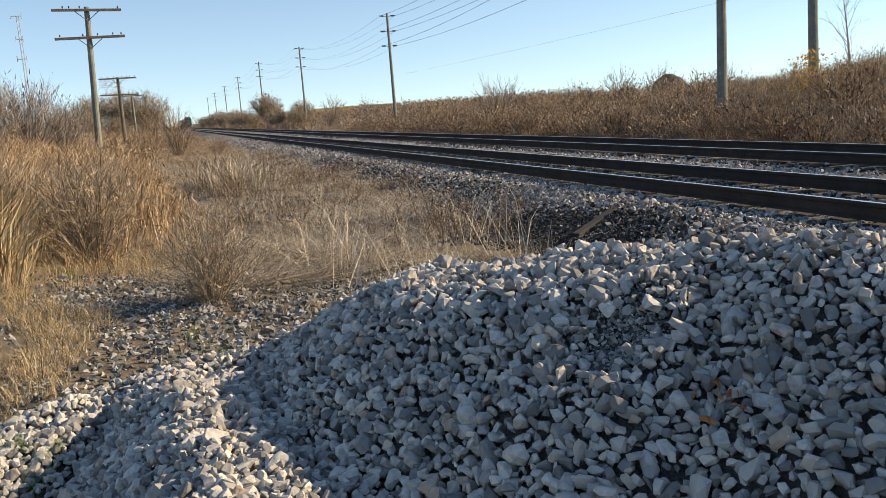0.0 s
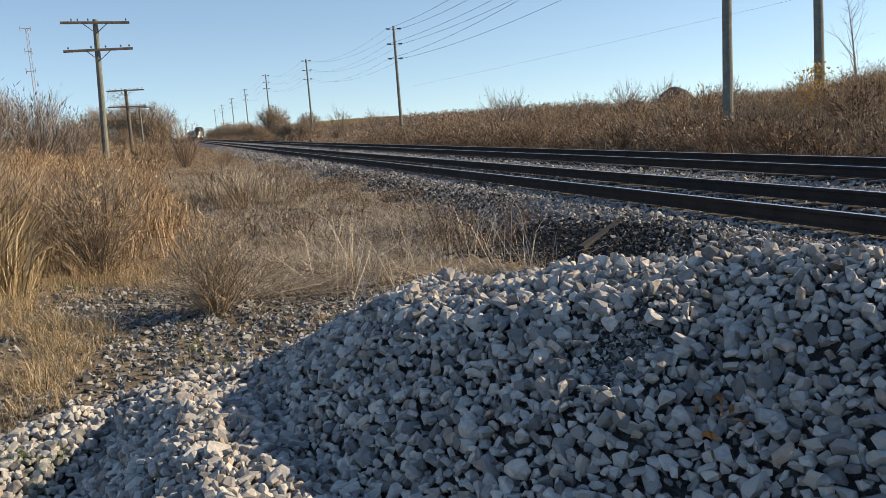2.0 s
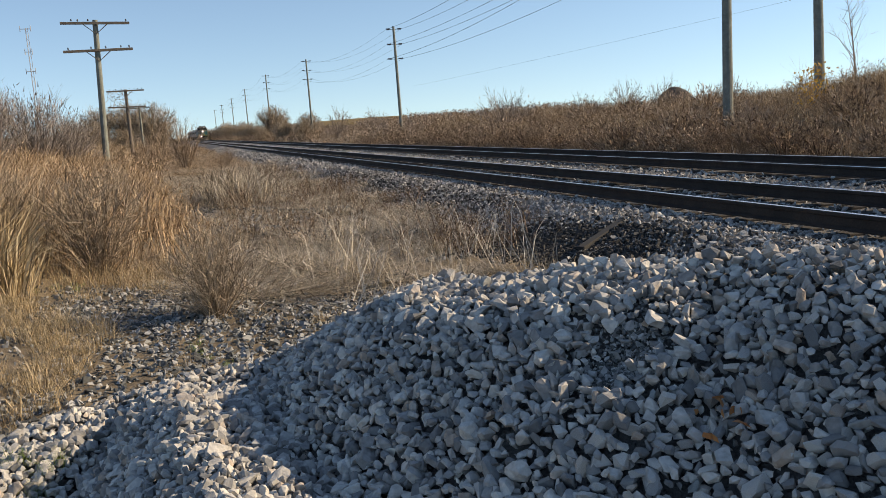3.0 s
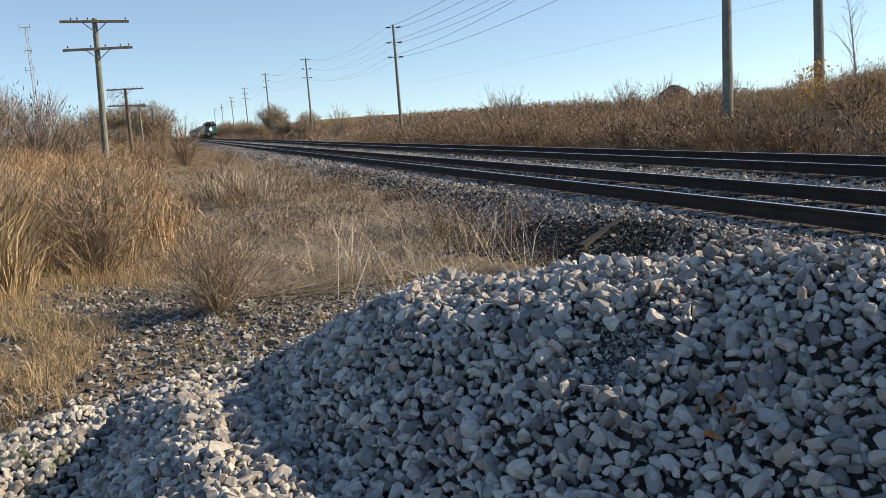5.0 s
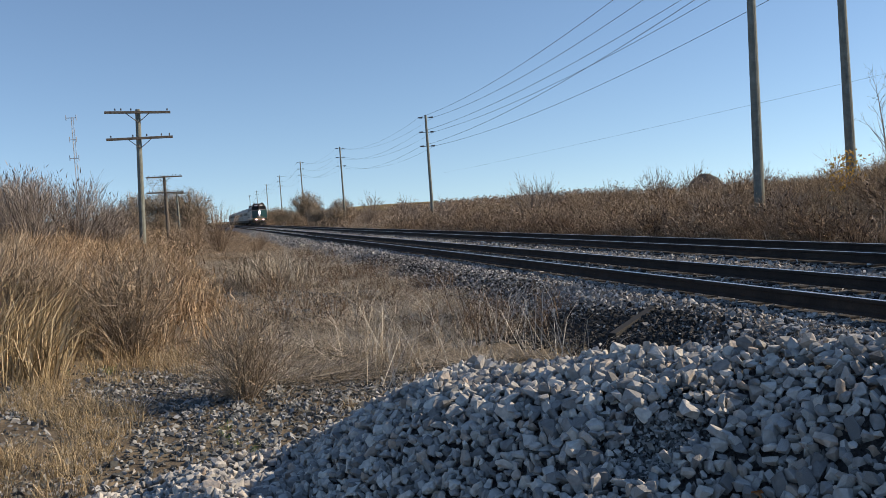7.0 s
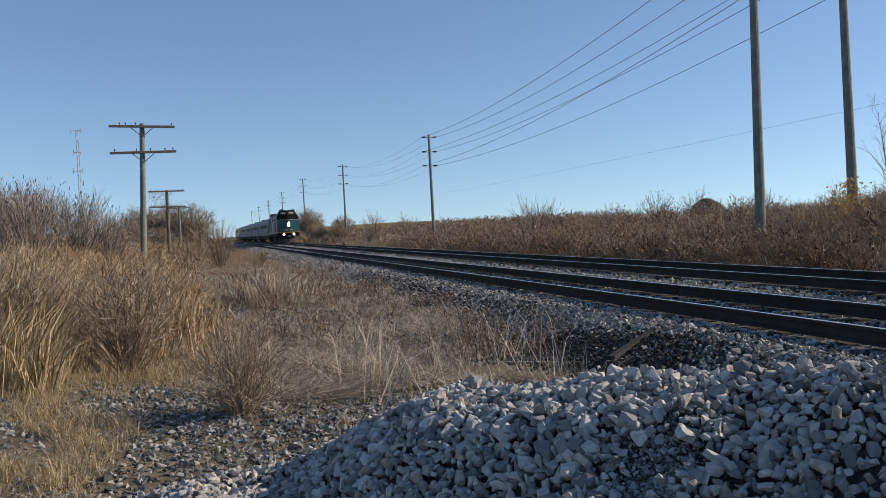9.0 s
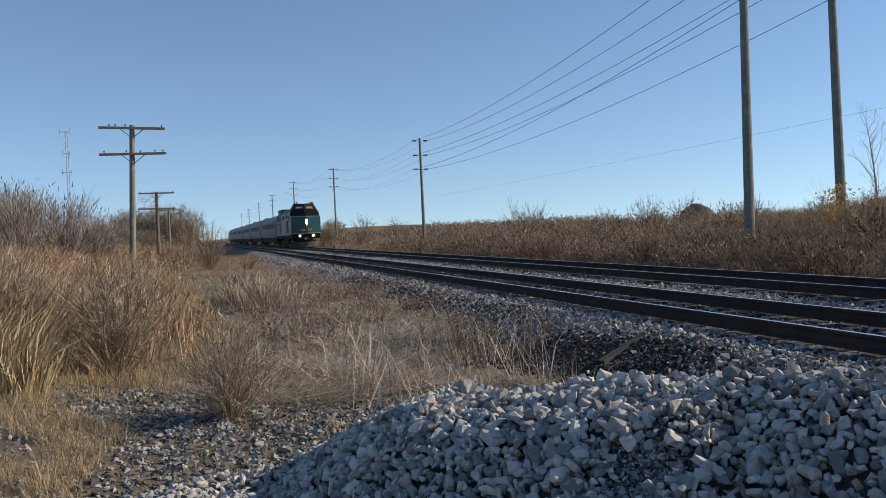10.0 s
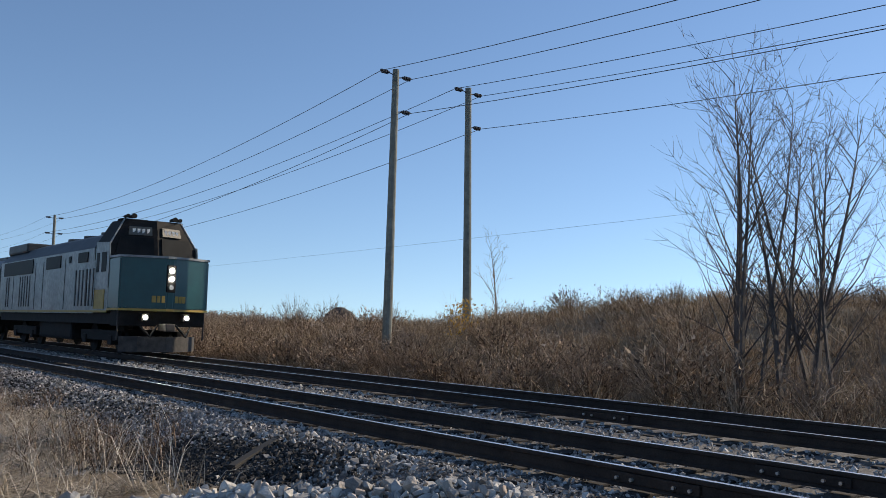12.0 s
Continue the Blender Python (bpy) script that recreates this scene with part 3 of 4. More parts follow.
SIX = [(-1, 0.25), (1, 0.25), (-1, 1.6), (1, 1.6), (-1, 2.9), (1, 2.9)]
FAR = [(20.5, 77.9, 9.9), (20.5, 130, 11.4), (20.5, 185, 13.0), (20.5, 238, 12.9), (20.5, 290, 12.8), (20.5, 345, 12.7), (20.5, 400, 12.6)]
utility_pole(19.0, 26.4, 11.0, [(-1, 0.17), (1, 0.25), (1, 1.6)], 0.19, lean=(0.06, 0))
utility_pole(22.7, 26.4, 11.0, [(-1, 0.15), (1, 0.2), (1, 1.6)], 0.19, lean=(-0.2, 0))
for k, (x, y, top) in enumerate(FAR):
    utility_pole(x, y, top, SIX if k < 6 else SIX[:2], 0.16, lean=(-0.08, 0))
utility_pole(19.0, -24, 9.3, [(-1, 0.4), (1, 0.1), (1, 1.6)], 0.19)
utility_pole(22.7, -24, 9.1, [(-1, 0.15), (1, 0.2), (1, 1.3)], 0.19)


def wire(p, q, sag, r=0.011, n=24, label="thin dark overhead power wire"):
    p, q = Vector(p), Vector(q)
    cu = bpy.data.curves.new("wire", "CURVE")
    cu.dimensions, cu.bevel_depth, cu.bevel_resolution = "3D", r, 1
    sp = cu.splines.new("POLY")
    sp.points.add(n)
    for i in range(n + 1):
        t = i / n
        v = p.lerp(q, t)
        sp.points[i].co = (v.x, v.y, v.z - 4 * sag * t * (1 - t), 1)
    cu.materials.append(M_wire)
    return tagged(new("power_wire", cu), label, "wire", "power wires")


for k in range(len(FAR) - 1):
    (x0, y0, t0), (x1, y1, t1) = FAR[k], FAR[k + 1]
    for sx, dz in SIX:
        wire((x0 + sx * 0.7, y0, t0 - dz), (x1 + sx * 0.7, y1, t1 - dz), 1.1, 0.007)
x0, y0, t0 = FAR[0]
for (sx, dz), (ax, az, ez) in zip(SIX, ((18.3, 10.83, 8.9), (19.7, 10.75, 9.2), (22.0, 10.85, 8.95), (23.4, 10.8, 8.9), (19.7, 9.4, 7.7), (23.4, 9.4, 7.8))):
    wire((x0 + sx * 0.7, y0, t0 - dz), (ax, 26.4, az), 0.9, 0.012)
    wire((ax, 26.4, az), (ax, -24, ez), 0.7, 0.012)
wire((45, 160, 7.9), (45, 20, 8.6), 0.3, 0.008, label="thin distant telephone wire")


def telegraph_pole(x, y, top, arms, lean=(0, 0), mat=None, droop=0.0):
    root = tagged(new("telegraph_pole"), "old wooden telegraph pole with two crossarms and no wires" if len(arms) > 1 else "short old wooden telegraph pole with one crossarm", "telegraph pole", "telegraph poles")
    z0 = float(land(x, y)) - 0.3
    root.location = (x, y, z0)
    h = top - z0
    bm = bmesh.new()
    rod(bm, (-lean[0], -lean[1], 0), (0, 0, h), 0.16, 0.12, 12)
    part("pole", bm, mat or M_pole, root)
    for dz, half, tilt in arms:
        bm = bmesh.new()
        box(bm, -half, half, -0.21, -0.11, -0.06, 0.06, 0.01)
        arm = part("crossarm", bm, M_poledark, root, "dark weathered crossarm")
        arm.location.z = h - dz
        arm.rotation_euler.y = tilt
        for sx in (-0.85, -0.68, -0.5, -0.2, 0.22, 0.48, 0.66, 0.9):
            if rs.rand() < 0.75:
                bm = bmesh.new()
                rod(bm, (sx * half, -0.16, 0.06), (sx * half, -0.16, 0.11), 0.013, n=6)
                rod(bm, (sx * half, -0.16, 0.10), (sx * half, -0.16, 0.19), 0.038, 0.026, 8)
                part("insulator", bm, M_insul, arm, "small pin insulator")
        for s in (-1, 1):
            bm = bmesh.new()
            rod(bm, (s * 0.55, -0.13, h - dz - 0.03), (0, -0.13, h - dz - 0.5), 0.018, n=6)
            part("brace", bm, M_poledark, root)
    return root


telegraph_pole(-2.75, 44.8, 6.95, [(0.16, 1.53, 0.025), (1.42, 1.55, -0.01)], lean=(0.28, 0))
telegraph_pole(-3.15, 79.8, 5.6, [(0.12, 1.52, 0.0), (1.5, 1.55, 0.02)], mat=M_poledark)
telegraph_pole(-3.5, 128, 5.75, [(0.1, 1.4, 0.0)])

# dead vine hanging on the second pole
S = []
for _ in range(46):
    p0 = np.array([-3.15 + rs.uniform(-1.5, 0.15), 79.6 + rs.normal(0, 0.12), 5.5 - abs(rs.normal(0, 0.5))])
    grow(S, p0, (rs.normal(0, 0.6), rs.normal(0, 0.3), rs.normal(-0.2, 0.5)), 0.7, 0.018, 0, 0, 0.4, 0.0, 3, 0.6, 0.5, 0.012)
tagged(new("dead_vine", mesh_of("dead_vine", *tubes(S), M_twigred)), "tangled dead vine on an old telegraph pole", "vine")

# the lattice mast beyond the western shrubs
mast = tagged(new("radio_mast"), "slim grey guyed lattice radio mast", "radio mast")
mast.location = (-19.3, 150, 0)
for k in range(3):
    t = 2 * math.pi * k / 3
    bm = bmesh.new()
    rod(bm, (0.28 * math.cos(t), 0.28 * math.sin(t), 0), (0.2 * math.cos(t), 0.2 * math.sin(t), 19.6), 0.04, n=6)
    part("leg", bm, M_mast, mast)
bm = bmesh.new()
for k in range(30):
    t = 2 * math.pi * (k % 3) / 3
    u = t + 2 * math.pi / 3
    rod(bm, (0.27 * math.cos(t), 0.27 * math.sin(t), 0.5 + k * 0.63), (0.27 * math.cos(u), 0.27 * math.sin(u), 1.1 + k * 0.63), 0.02, n=4)
part("lattice", bm, M_mast, mast)
for z, w in ((19.5, 0.9), (16.0, 0.6), (13.0, 0.8)):
    bm = bmesh.new()
    rod(bm, (-w, 0, z), (w * 0.7, 0, z), 0.05, n=6)
    rod(bm, (-w, 0, z - 0.4), (-w, 0, z + 0.5), 0.06, n=6)
    rod(bm, (w * 0.7, 0, z - 0.4), (w * 0.7, 0, z + 0.5), 0.06, n=6)
    part("antenna", bm, M_mast, mast)

# the dark heap on the rise, the field and the far trees
bm = bmesh.new()
bmesh.ops.create_icosphere(bm, subdivisions=4, radius=1)
for v in bm.verts:
    k = 1 + 0.08 * noise.noise(v.co * 2.5)
    v.co = Vector((v.co.x * 2.35 * k, v.co.y * 2.6 * k, max(v.co.z, -0.2) ** 1.0 * 2.6 * k if v.co.z > 0 else v.co.z * 0.3))
heap2 = tagged(part("dark_mound", bm, M_haycover), "dark rounded earth heap on the grassy rise", "mound")
heap2.location = (65, 102, float(land(65, 102)) - 0.3)
bm = bmesh.new()
prism(bm, [(36, 0.0), (64, 0.0), (64, 3.2), (50, 3.25), (40, 3.1), (36, 2.3)], 235, 330)
field = tagged(part("stubble_field", bm, M_field), "pale golden stubble field beyond the weeds", "field", kind="structure")


# ---- plants ----
def at(x, y, sink=0.0):
    return np.stack([x, y, land(x, y) - sink], 1)


def region(n, x0, x1, y0, y1, power=1.0):
    return rs.uniform(x0, x1, n), y0 + (y1 - y0) * rs.uniform(0, 1, n) ** power


TALL = [tuft(26, 1.0, 0.14, 0.24, 0.022, True) for _ in range(8)]
FINE = [tuft(24, 1.0, 0.15, 0.40, 0.013) for _ in range(8)]
COARSE = [tuft(26, 1.0, 0.35, 0.35, 0.06, True) for _ in range(8)]
MATTED = [tuft(26, 0.5, 0.24, 0.8, 0.020, True) for _ in range(8)]


def weed(stems=5, head=7, w=0.013):
    """A dead clump of stalks with branched, seedy heads."""
    base = np.concatenate([rs.normal(0, 0.13, (stems, 2)), np.full((stems, 1), -0.03)], 1)
    D = np.concatenate([rs.normal(0, 0.22, (stems, 2)), rs.uniform(0.6, 1.0, (stems, 1))], 1)
    k = np.repeat(np.arange(stems), head)
    n = len(k)
    P = base[k] + D[k] * rs.uniform(0.35, 0.98, n)[:, None]
    T = D[k] * 0.12 + rs.normal(0, 0.085, (n, 3)) + np.array([0, 0, 0.06])
    j = rs.randint(0, n, stems * 4)
    return join(spikes(base, D, w * 1.4), spikes(P, T, w), spikes((P + T)[j] - 0.02, rs.normal(0, 0.035, (len(j), 3)) + np.array([0, 0, 0.05]), w * rs.uniform(1.1, 2.1, len(j))))


def reeds(n, h, spread, lean, width):
    """Tall stalks that all bow one way."""
    b = np.concatenate([rs.normal(0, spread, (n, 2)), np.full((n, 1), -0.03)], 1)
    l = np.array(lean) + rs.normal(0, 0.14, (n, 2)) + b[:, :2] * 0.5
    return blades(b, h * rs.uniform(0.45, 1.05, n), l, width * rs.uniform(0.6, 1.4, n), 0.2)


WEEDS = [weed() for _ in range(10)]
REEDS = [reeds(20, 1.0, 0.13, (0.30 + rs.normal(0, 0.1), rs.normal(0, 0.1)), 0.014) for _ in range(8)]

# western bank: tall russet stalks in clumps with dark gaps between, golden reeds at its foot
x, y = region(6800, -10, 1.0, 10.6, 46, 1.25)
edge = 0.75 - 0.07 * (y - 11) + 0.45 * np.sin(y * 0.9) + 0.25 * np.sin(y * 2.3)
lump = waves(x, y, 1.25, 0.3) + 0.6 * waves(x, y, 3.1, 1.9)
bare_patch = np.hypot((x + 2.9) / 1.3, (y - 26) / 3.0) < 1
keep = (x < edge) & (x > -1.6 - 0.26 * y) & (lump + rs.normal(0, 0.3, len(x)) > -0.5) & ~bare_patch
x, y, edge, lump = x[keep], y[keep], edge[keep], lump[keep]
rise = np.clip(smooth(y, 10.4, 14), 0.25, 1) * np.clip(smooth(edge - x, 0, 1.2), 0.35, 1)
h = rs.uniform(0.5, 1.05, len(x)) * np.clip(0.9 + 0.5 * lump, 0.45, 1.6) * rise
tint = waves(x, y, 0.8, 6.1) + rs.normal(0, 0.35, len(x))
for name, mat, sel, kind, what in (("russet_grass", M_rust, tint > 0.0, REEDS, "tall russet-brown dry stalks covering the bank"), ("straw_grass", M_bank, (tint <= 0.0) & (tint > -0.95), REEDS, "tall tan dry grass mixed through the bank"), ("dark_stalks", M_weeddark, tint <= -0.95, FINE, "dark brown dead stalks between the grass clumps")):
    stuff(name, [scatter(kind, at(x[sel], y[sel]), np.stack([h[sel] * 0.9, h[sel] * 0.9, h[sel]], 1), turn=rs.normal(0, 1.0, sel.sum()))], mat, what, "grass")
x, y = region(750, -9, 0.6, 11.2, 34, 1.2)
keep = (x < 0.4 - 0.06 * (y - 11)) & (x > -1.4 - 0.26 * y) & (waves(x, y, 1.0, 2.7) > -0.2)
x, y = x[keep], y[keep]
h = rs.uniform(0.5, 1.1, len(x)) * np.clip(smooth(y, 10.6, 13), 0.4, 1)
stuff("russet_weeds", [scatter(WEEDS, at(x, y), np.stack([h * 1.3, h * 1.3, h], 1))], M_rust, "russet seed-headed weeds on the bank", "weeds")
x, y = region(260, -4.6, -1.75, 10.0, 13.0)
x2, y2 = region(1700, -3.8, -0.5, 4.2, 10.0)
k2 = (waves(x2, y2, 1.7, 1.0) > -0.15) & (x2 < -1.0 + 0.1 * y2 - 0.5)
x2, y2 = x2[k2], y2[k2]
x3, y3 = region(240, -5.5, 0.6, 9.6, 12.2)
stuff("golden_grass", [scatter(REEDS, at(x, y), rs.uniform(0.6, 1.25, len(x)), turn=rs.normal(0.1, 0.9, len(x))), scatter(FINE, at(x2, y2), rs.uniform(0.10, 0.32, len(x2))), scatter(FINE, at(x3, y3), rs.uniform(0.12, 0.45, len(x3)))], M_gold, "clumps of golden dry grass at the foot of the bank", "grass")

# ditch: greyed matted straw in patches, with long arching stalks
x, y = region(9500, -0.6, 5.6, 9.2, 46, 1.5)
lump = waves(x, y, 1.1, 3.0) + 0.7 * waves(x, y, 2.7, 0.8)
keep = (x > 0.4 - 0.035 * (y - 9)) & (x < lerp(y, [9, 13, 20, 46], [3.9, 4.3, 5.0, 5.3]) + 0.35 * np.sin(y * 1.7)) & (lump + rs.normal(0, 0.25, len(x)) > -0.12) & (np.hypot((x - 1.5) / 1.2, (y - 18.5) / 3.6) + rs.normal(0, 0.2, len(x)) > 1)
x, y, lump = x[keep], y[keep], lump[keep]
h = rs.uniform(0.16, 0.42, len(x)) * np.clip(1 + 0.7 * lump, 0.4, 2.0)
stuff("matted_straw", [scatter(MATTED, at(x, y), np.stack([h * 1.7, h * 1.7, h], 1))], M_straw, "pale matted dead grass filling the ditch", "grass")
x, y = region(1500, -0.8, 5.0, 40, 150, 1.4)
h = rs.uniform(0.25, 0.6, len(x)) * lerp(y, [40, 150], [0.9, 1.6]) * lerp(x, [3, 5], [1, 0.5])
stuff("far_ditch_grass", [scatter(MATTED, at(x, y), np.stack([h * 2.6, h * 2.6, h * 1.2], 1))], M_bank, "dry tan grass along the distant ditch", "grass")
x, y = region(700, 1.0, 5.0, 10.5, 40, 1.3)
keep = waves(x, y, 1.3, 4.4) > 0.1
x, y = x[keep], y[keep]
h = rs.uniform(0.25, 0.6, len(x))
stuff("dark_ditch_weeds", [scatter(WEEDS, at(x, y), np.stack([h * 1.6, h * 1.6, h], 1))], M_weeddark, "low dark dead weeds in the ditch", "weeds")
x, y = region(22, 1.7, 3.7, 7.4, 11.5)
x3, y3 = region(200, 0.4, 4.4, 10, 32, 1.2)
x2, y2 = 1.55 + rs.normal(0, 0.45, 90), 24 + rs.normal(0, 1.3, 90)
stuff("arching_stalks", [scatter(FINE, at(x, y), rs.uniform(0.25, 0.6, len(x))), scatter(FINE, at(x3, y3), rs.uniform(0.2, 0.5, len(x3))), scatter(FINE, at(x2, y2), rs.uniform(0.7, 1.25, len(x2)))], M_straw, "long pale arching grass stalks in the ditch", "grass")
n = 170
root = rs.randint(0, 24, n)
rx, ry = region(24, 1.3, 3.9, 7.6, 13.0)
fan = rs.normal(0, 0.4, (24, 2))
x, y = rx[root] + rs.normal(0, 0.12, n), ry[root] + rs.normal(0, 0.12, n)
M_stalk = material("bleached_stalk", [(0, (0.36, 0.31, 0.24)), (1, (0.80, 0.73, 0.62))], 0.7, per="island", fine=0.08)
stuff("long_stalk", [blades(at(x, y), rs.uniform(0.5, 1.15, n), fan[root] + rs.normal(0, 0.34, (n, 2)), rs.uniform(0.005, 0.008, n), 0.35)], M_stalk, "long bleached dead stalks leaning every way", "grass")
x, y = region(700, -4, 4, 4.5, 10)
keep = waves(x, y, 1.4, 5.0) > 0.25
x, y = x[keep], y[keep]
stuff("sparse_grass", [scatter(FINE, at(x, y), rs.uniform(0.06, 0.2, len(x)))], M_gold, "short sparse yellow grass between the old stones", "grass")

# eastern bank: lumpy brown weeds along the whole line, toned darkest for the shaded foot
x, y = region(5200, 14.5, 33, 1, 75, 1.0)
lump = waves(x, y, 0.9, 1.7) + 0.6 * waves(x, y, 2.2, 0.4)
keep = lump + 0.9 * rs.rand(len(x)) > -0.3
x, y, lump = x[keep], y[keep], lump[keep]
h = rs.uniform(0.5, 1.1, len(x)) * np.clip(0.95 + 0.4 * lump, 0.45, 1.6) * lerp(x, [14.5, 16.5, 18, 22], [0.6, 1.0, 1.0, 0.78])
# tint drops towards the foot: dark weeds paint its shade, tan ones the sunlit rise
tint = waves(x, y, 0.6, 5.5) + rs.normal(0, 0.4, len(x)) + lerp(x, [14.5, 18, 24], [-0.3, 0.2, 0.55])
for name, mat, sel, what in (("brown_weeds", M_weed, (tint > -0.3) & (tint < 0.5), "dense dead brown weeds on the eastern bank"), ("dark_weeds", M_weeddark, tint <= -0.3, "dead weeds toned dark for the shade at the foot of the eastern bank"), ("tan_weeds", M_bank, tint >= 0.5, "tan seed-headed weeds, toned lighter for the sunlit upper eastern bank")):
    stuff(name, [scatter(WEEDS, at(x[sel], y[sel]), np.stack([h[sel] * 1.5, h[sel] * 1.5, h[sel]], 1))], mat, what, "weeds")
BUSHY = [dome(34, 0.75, 1.0, 15, 0.010, 0.016, 0.25, 90, 0.35, 0.15) for _ in range(6)]
y = np.concatenate([rs.uniform(3, 72, 105), rs.uniform(10, 60, 55)])
x = np.concatenate([14.9 + np.abs(rs.normal(0, 0.9, 105)), rs.uniform(17, 28, 55)])
h = rs.uniform(0.65, 1.5, len(x)) * lerp(x, [14.5, 16.5], [0.7, 1.0])
# more clumps take the dark shade tone low on the bank
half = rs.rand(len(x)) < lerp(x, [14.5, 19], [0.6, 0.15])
for mat, sel, what in ((M_weeddark, half, "rounded weed clumps toned dark for the shade along the foot of the bank"), (M_weed, ~half, "rounded brown weed clumps on the bank")):
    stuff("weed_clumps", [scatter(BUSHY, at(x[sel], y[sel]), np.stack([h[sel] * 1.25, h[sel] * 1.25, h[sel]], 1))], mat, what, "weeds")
x, y = region(5600, 14.2, 32, 1, 80, 1.0)
h = rs.uniform(0.25, 0.75, len(x)) * np.clip(1 + 0.5 * waves(x, y, 1.1, 3.3), 0.4, 1.5)
stuff("bank_grass", [scatter(TALL, at(x, y), np.stack([h * 1.8, h * 1.8, h], 1))], M_bank, "dry brown grass among the weeds of the bank", "grass")
x, y = region(1900, 14.8, 40, 75, 330, 1.5)
h = rs.uniform(0.7, 1.3, len(x)) * lerp(y, [75, 140, 330], [1.0, 1.2, 1.6]) * np.where((y / x > 4.7) & (y / x < 6.0), 0.4, 1.0)
FARWEEDS = [weed(5, 6, 0.03) for _ in range(6)]
stuff("far_weeds", [scatter(FARWEEDS, at(x, y), np.stack([h * 2.2, h * 2.2, h], 1)), scatter(COARSE, at(*region(1800, 15, 36, 45, 330, 1.4)), rs.uniform(0.35, 0.8, 1800))], M_weed, "brown weeds lining the distant track", "weeds")
x, y = region(1300, -16, -0.5, 42, 220, 1.4)
keep = x < 1.5 - 0.012 * y
x, y = x[keep], y[keep]
h = rs.uniform(0.4, 0.95, len(x))
stuff("west_weeds", [scatter(FARWEEDS, at(x, y), np.stack([h * 2.0, h * 2.0, h], 1)), scatter(COARSE, at(x, y), rs.uniform(0.25, 0.6, len(x)))], M_bank, "russet weeds along the western fence line", "weeds")


def plant(name, V, F, mat, x, y, label, category, group, scale=1.0, stems=0):
    """A bush on the ground; its first stems of a dome are a part of their own under the twigs."""
    ob = tagged(new(name), label, category, group)
    k = stems * 12
    if k:
        b = new("woody_base", mesh_of("woody_base", V[:k], F[:k], mat))
        b.parent = ob
    b = new("crown", mesh_of("crown", V[k:], F[k:] - k, mat))
    b.parent = ob
    ob.location = (x, y, float(land(x, y)))
    ob.scale = (scale,) * 3
    return ob


def again(ob, x, y, scale=1.0, turn=0.0):
    c = copy_thing(ob, pose(x, y, float(land(x, y)), 0, 0, turn))
    c.scale = (scale,) * 3
    return c


# the twiggy bush by the old gravel
bush = plant("twiggy_bush", *dome(120, 0.60, 0.86, 28, 0.005, 0.006, 0.3, 0, 0.5, 0.15), M_twigtan, 0.24, 8.4, "low twiggy bare bush with dense fine branches", "bush", "low bushes", stems=120)
for k in range(7):
    y = 11.8 + 20 * rs.rand() ** 1.3
    x = rs.uniform(-1.4 - 0.2 * y, 0.0 - 0.05 * y)
    again(bush, x, y, rs.uniform(0.9, 1.7), rs.uniform(0, 360))

# bare sumac thicket and round thickets on the west side
sumac = plant("sumac_shrub", *dome(105, 2.1, 3.1, 15, 0.015, 0.016, 0.12, 200, 0.3, 0.25), M_twiggrey, -5.2, 38, "bare grey shrub with upturned branches", "shrub", "western shrubs", stems=105)
for x, y, s, t in ((-6.5, 36, 0.95, 40), (-4.3, 41, 0.75, 100), (-7.8, 40, 1.05, 160), (-6.0, 44, 1.0, 220), (-9.2, 38, 1.0, 300), (-8.8, 46, 1.1, 20), (-10.5, 42, 1.0, 75), (-7.2, 37.5, 0.9, 250), (-8.3, 42.5, 1.0, 310), (-4.6, 46, 0.85, 190)):
    again(sumac, x, y, s, t)
thicket = plant("round_thicket", *dome(210, 3.0, 4.3, 32, 0.018, 0.030, 0.10, 0, 0.6, 0.15), M_twigtan, -2.2, 142, "large rounded bare thicket", "thicket", "western shrubs", 1.6, stems=210)
for x, y, s, t in ((-6.2, 147, 1.5, 50), (-10.5, 150, 1.3, 120), (-7.0, 92, 0.6, 200), (-6.5, 66, 0.5, 70), (-2.0, 215, 1.3, 33), (-4.6, 100, 0.55, 10)):
    again(thicket, x, y, s, t)
for x, y, s, t in ((17.5, 118, 0.6, 10), (16.8, 134, 0.65, 100), (18.5, 150, 0.75, 200), (16.2, 162, 0.65, 300), (20.3, 178, 1.4, 20), (17, 190, 0.85, 50), (16.4, 208, 0.85, 150), (18, 226, 1.0, 250), (16.3, 248, 0.95, 20), (17, 275, 1.0, 120), (16, 300, 1.05, 220), (19, 300, 1.2, 320), (14.8, 335, 1.0, 70), (24, 205, 1.0, 170), (20.5, 132, 0.8, 260)):
    again(thicket, x, y, s, t)
ditch_bush = plant("ditch_bush", *dome(64, 1.3, 2.1, 16, 0.011, 0.014, 0.35, 0, 0.4, 0.2), M_twigred, 0.75, 52, "open bare bush at the ditch's edge", "bush", "ditch bushes", 1.35, stems=64)
for x, y, s, t in ((-0.8, 58, 1.2, 150), (0.6, 70, 1.2, 33), (2.9, 50, 0.45, 120), (2.4, 46, 0.35, 60), (3.4, 56, 0.5, 210), (-1.6, 47, 0.8, 10)):
    again(ditch_bush, x, y, s, t)
for k in range(22):
    again(ditch_bush, rs.uniform(14.9, 16.6), rs.uniform(6, 60), rs.uniform(0.35, 0.7), rs.uniform(0, 360))

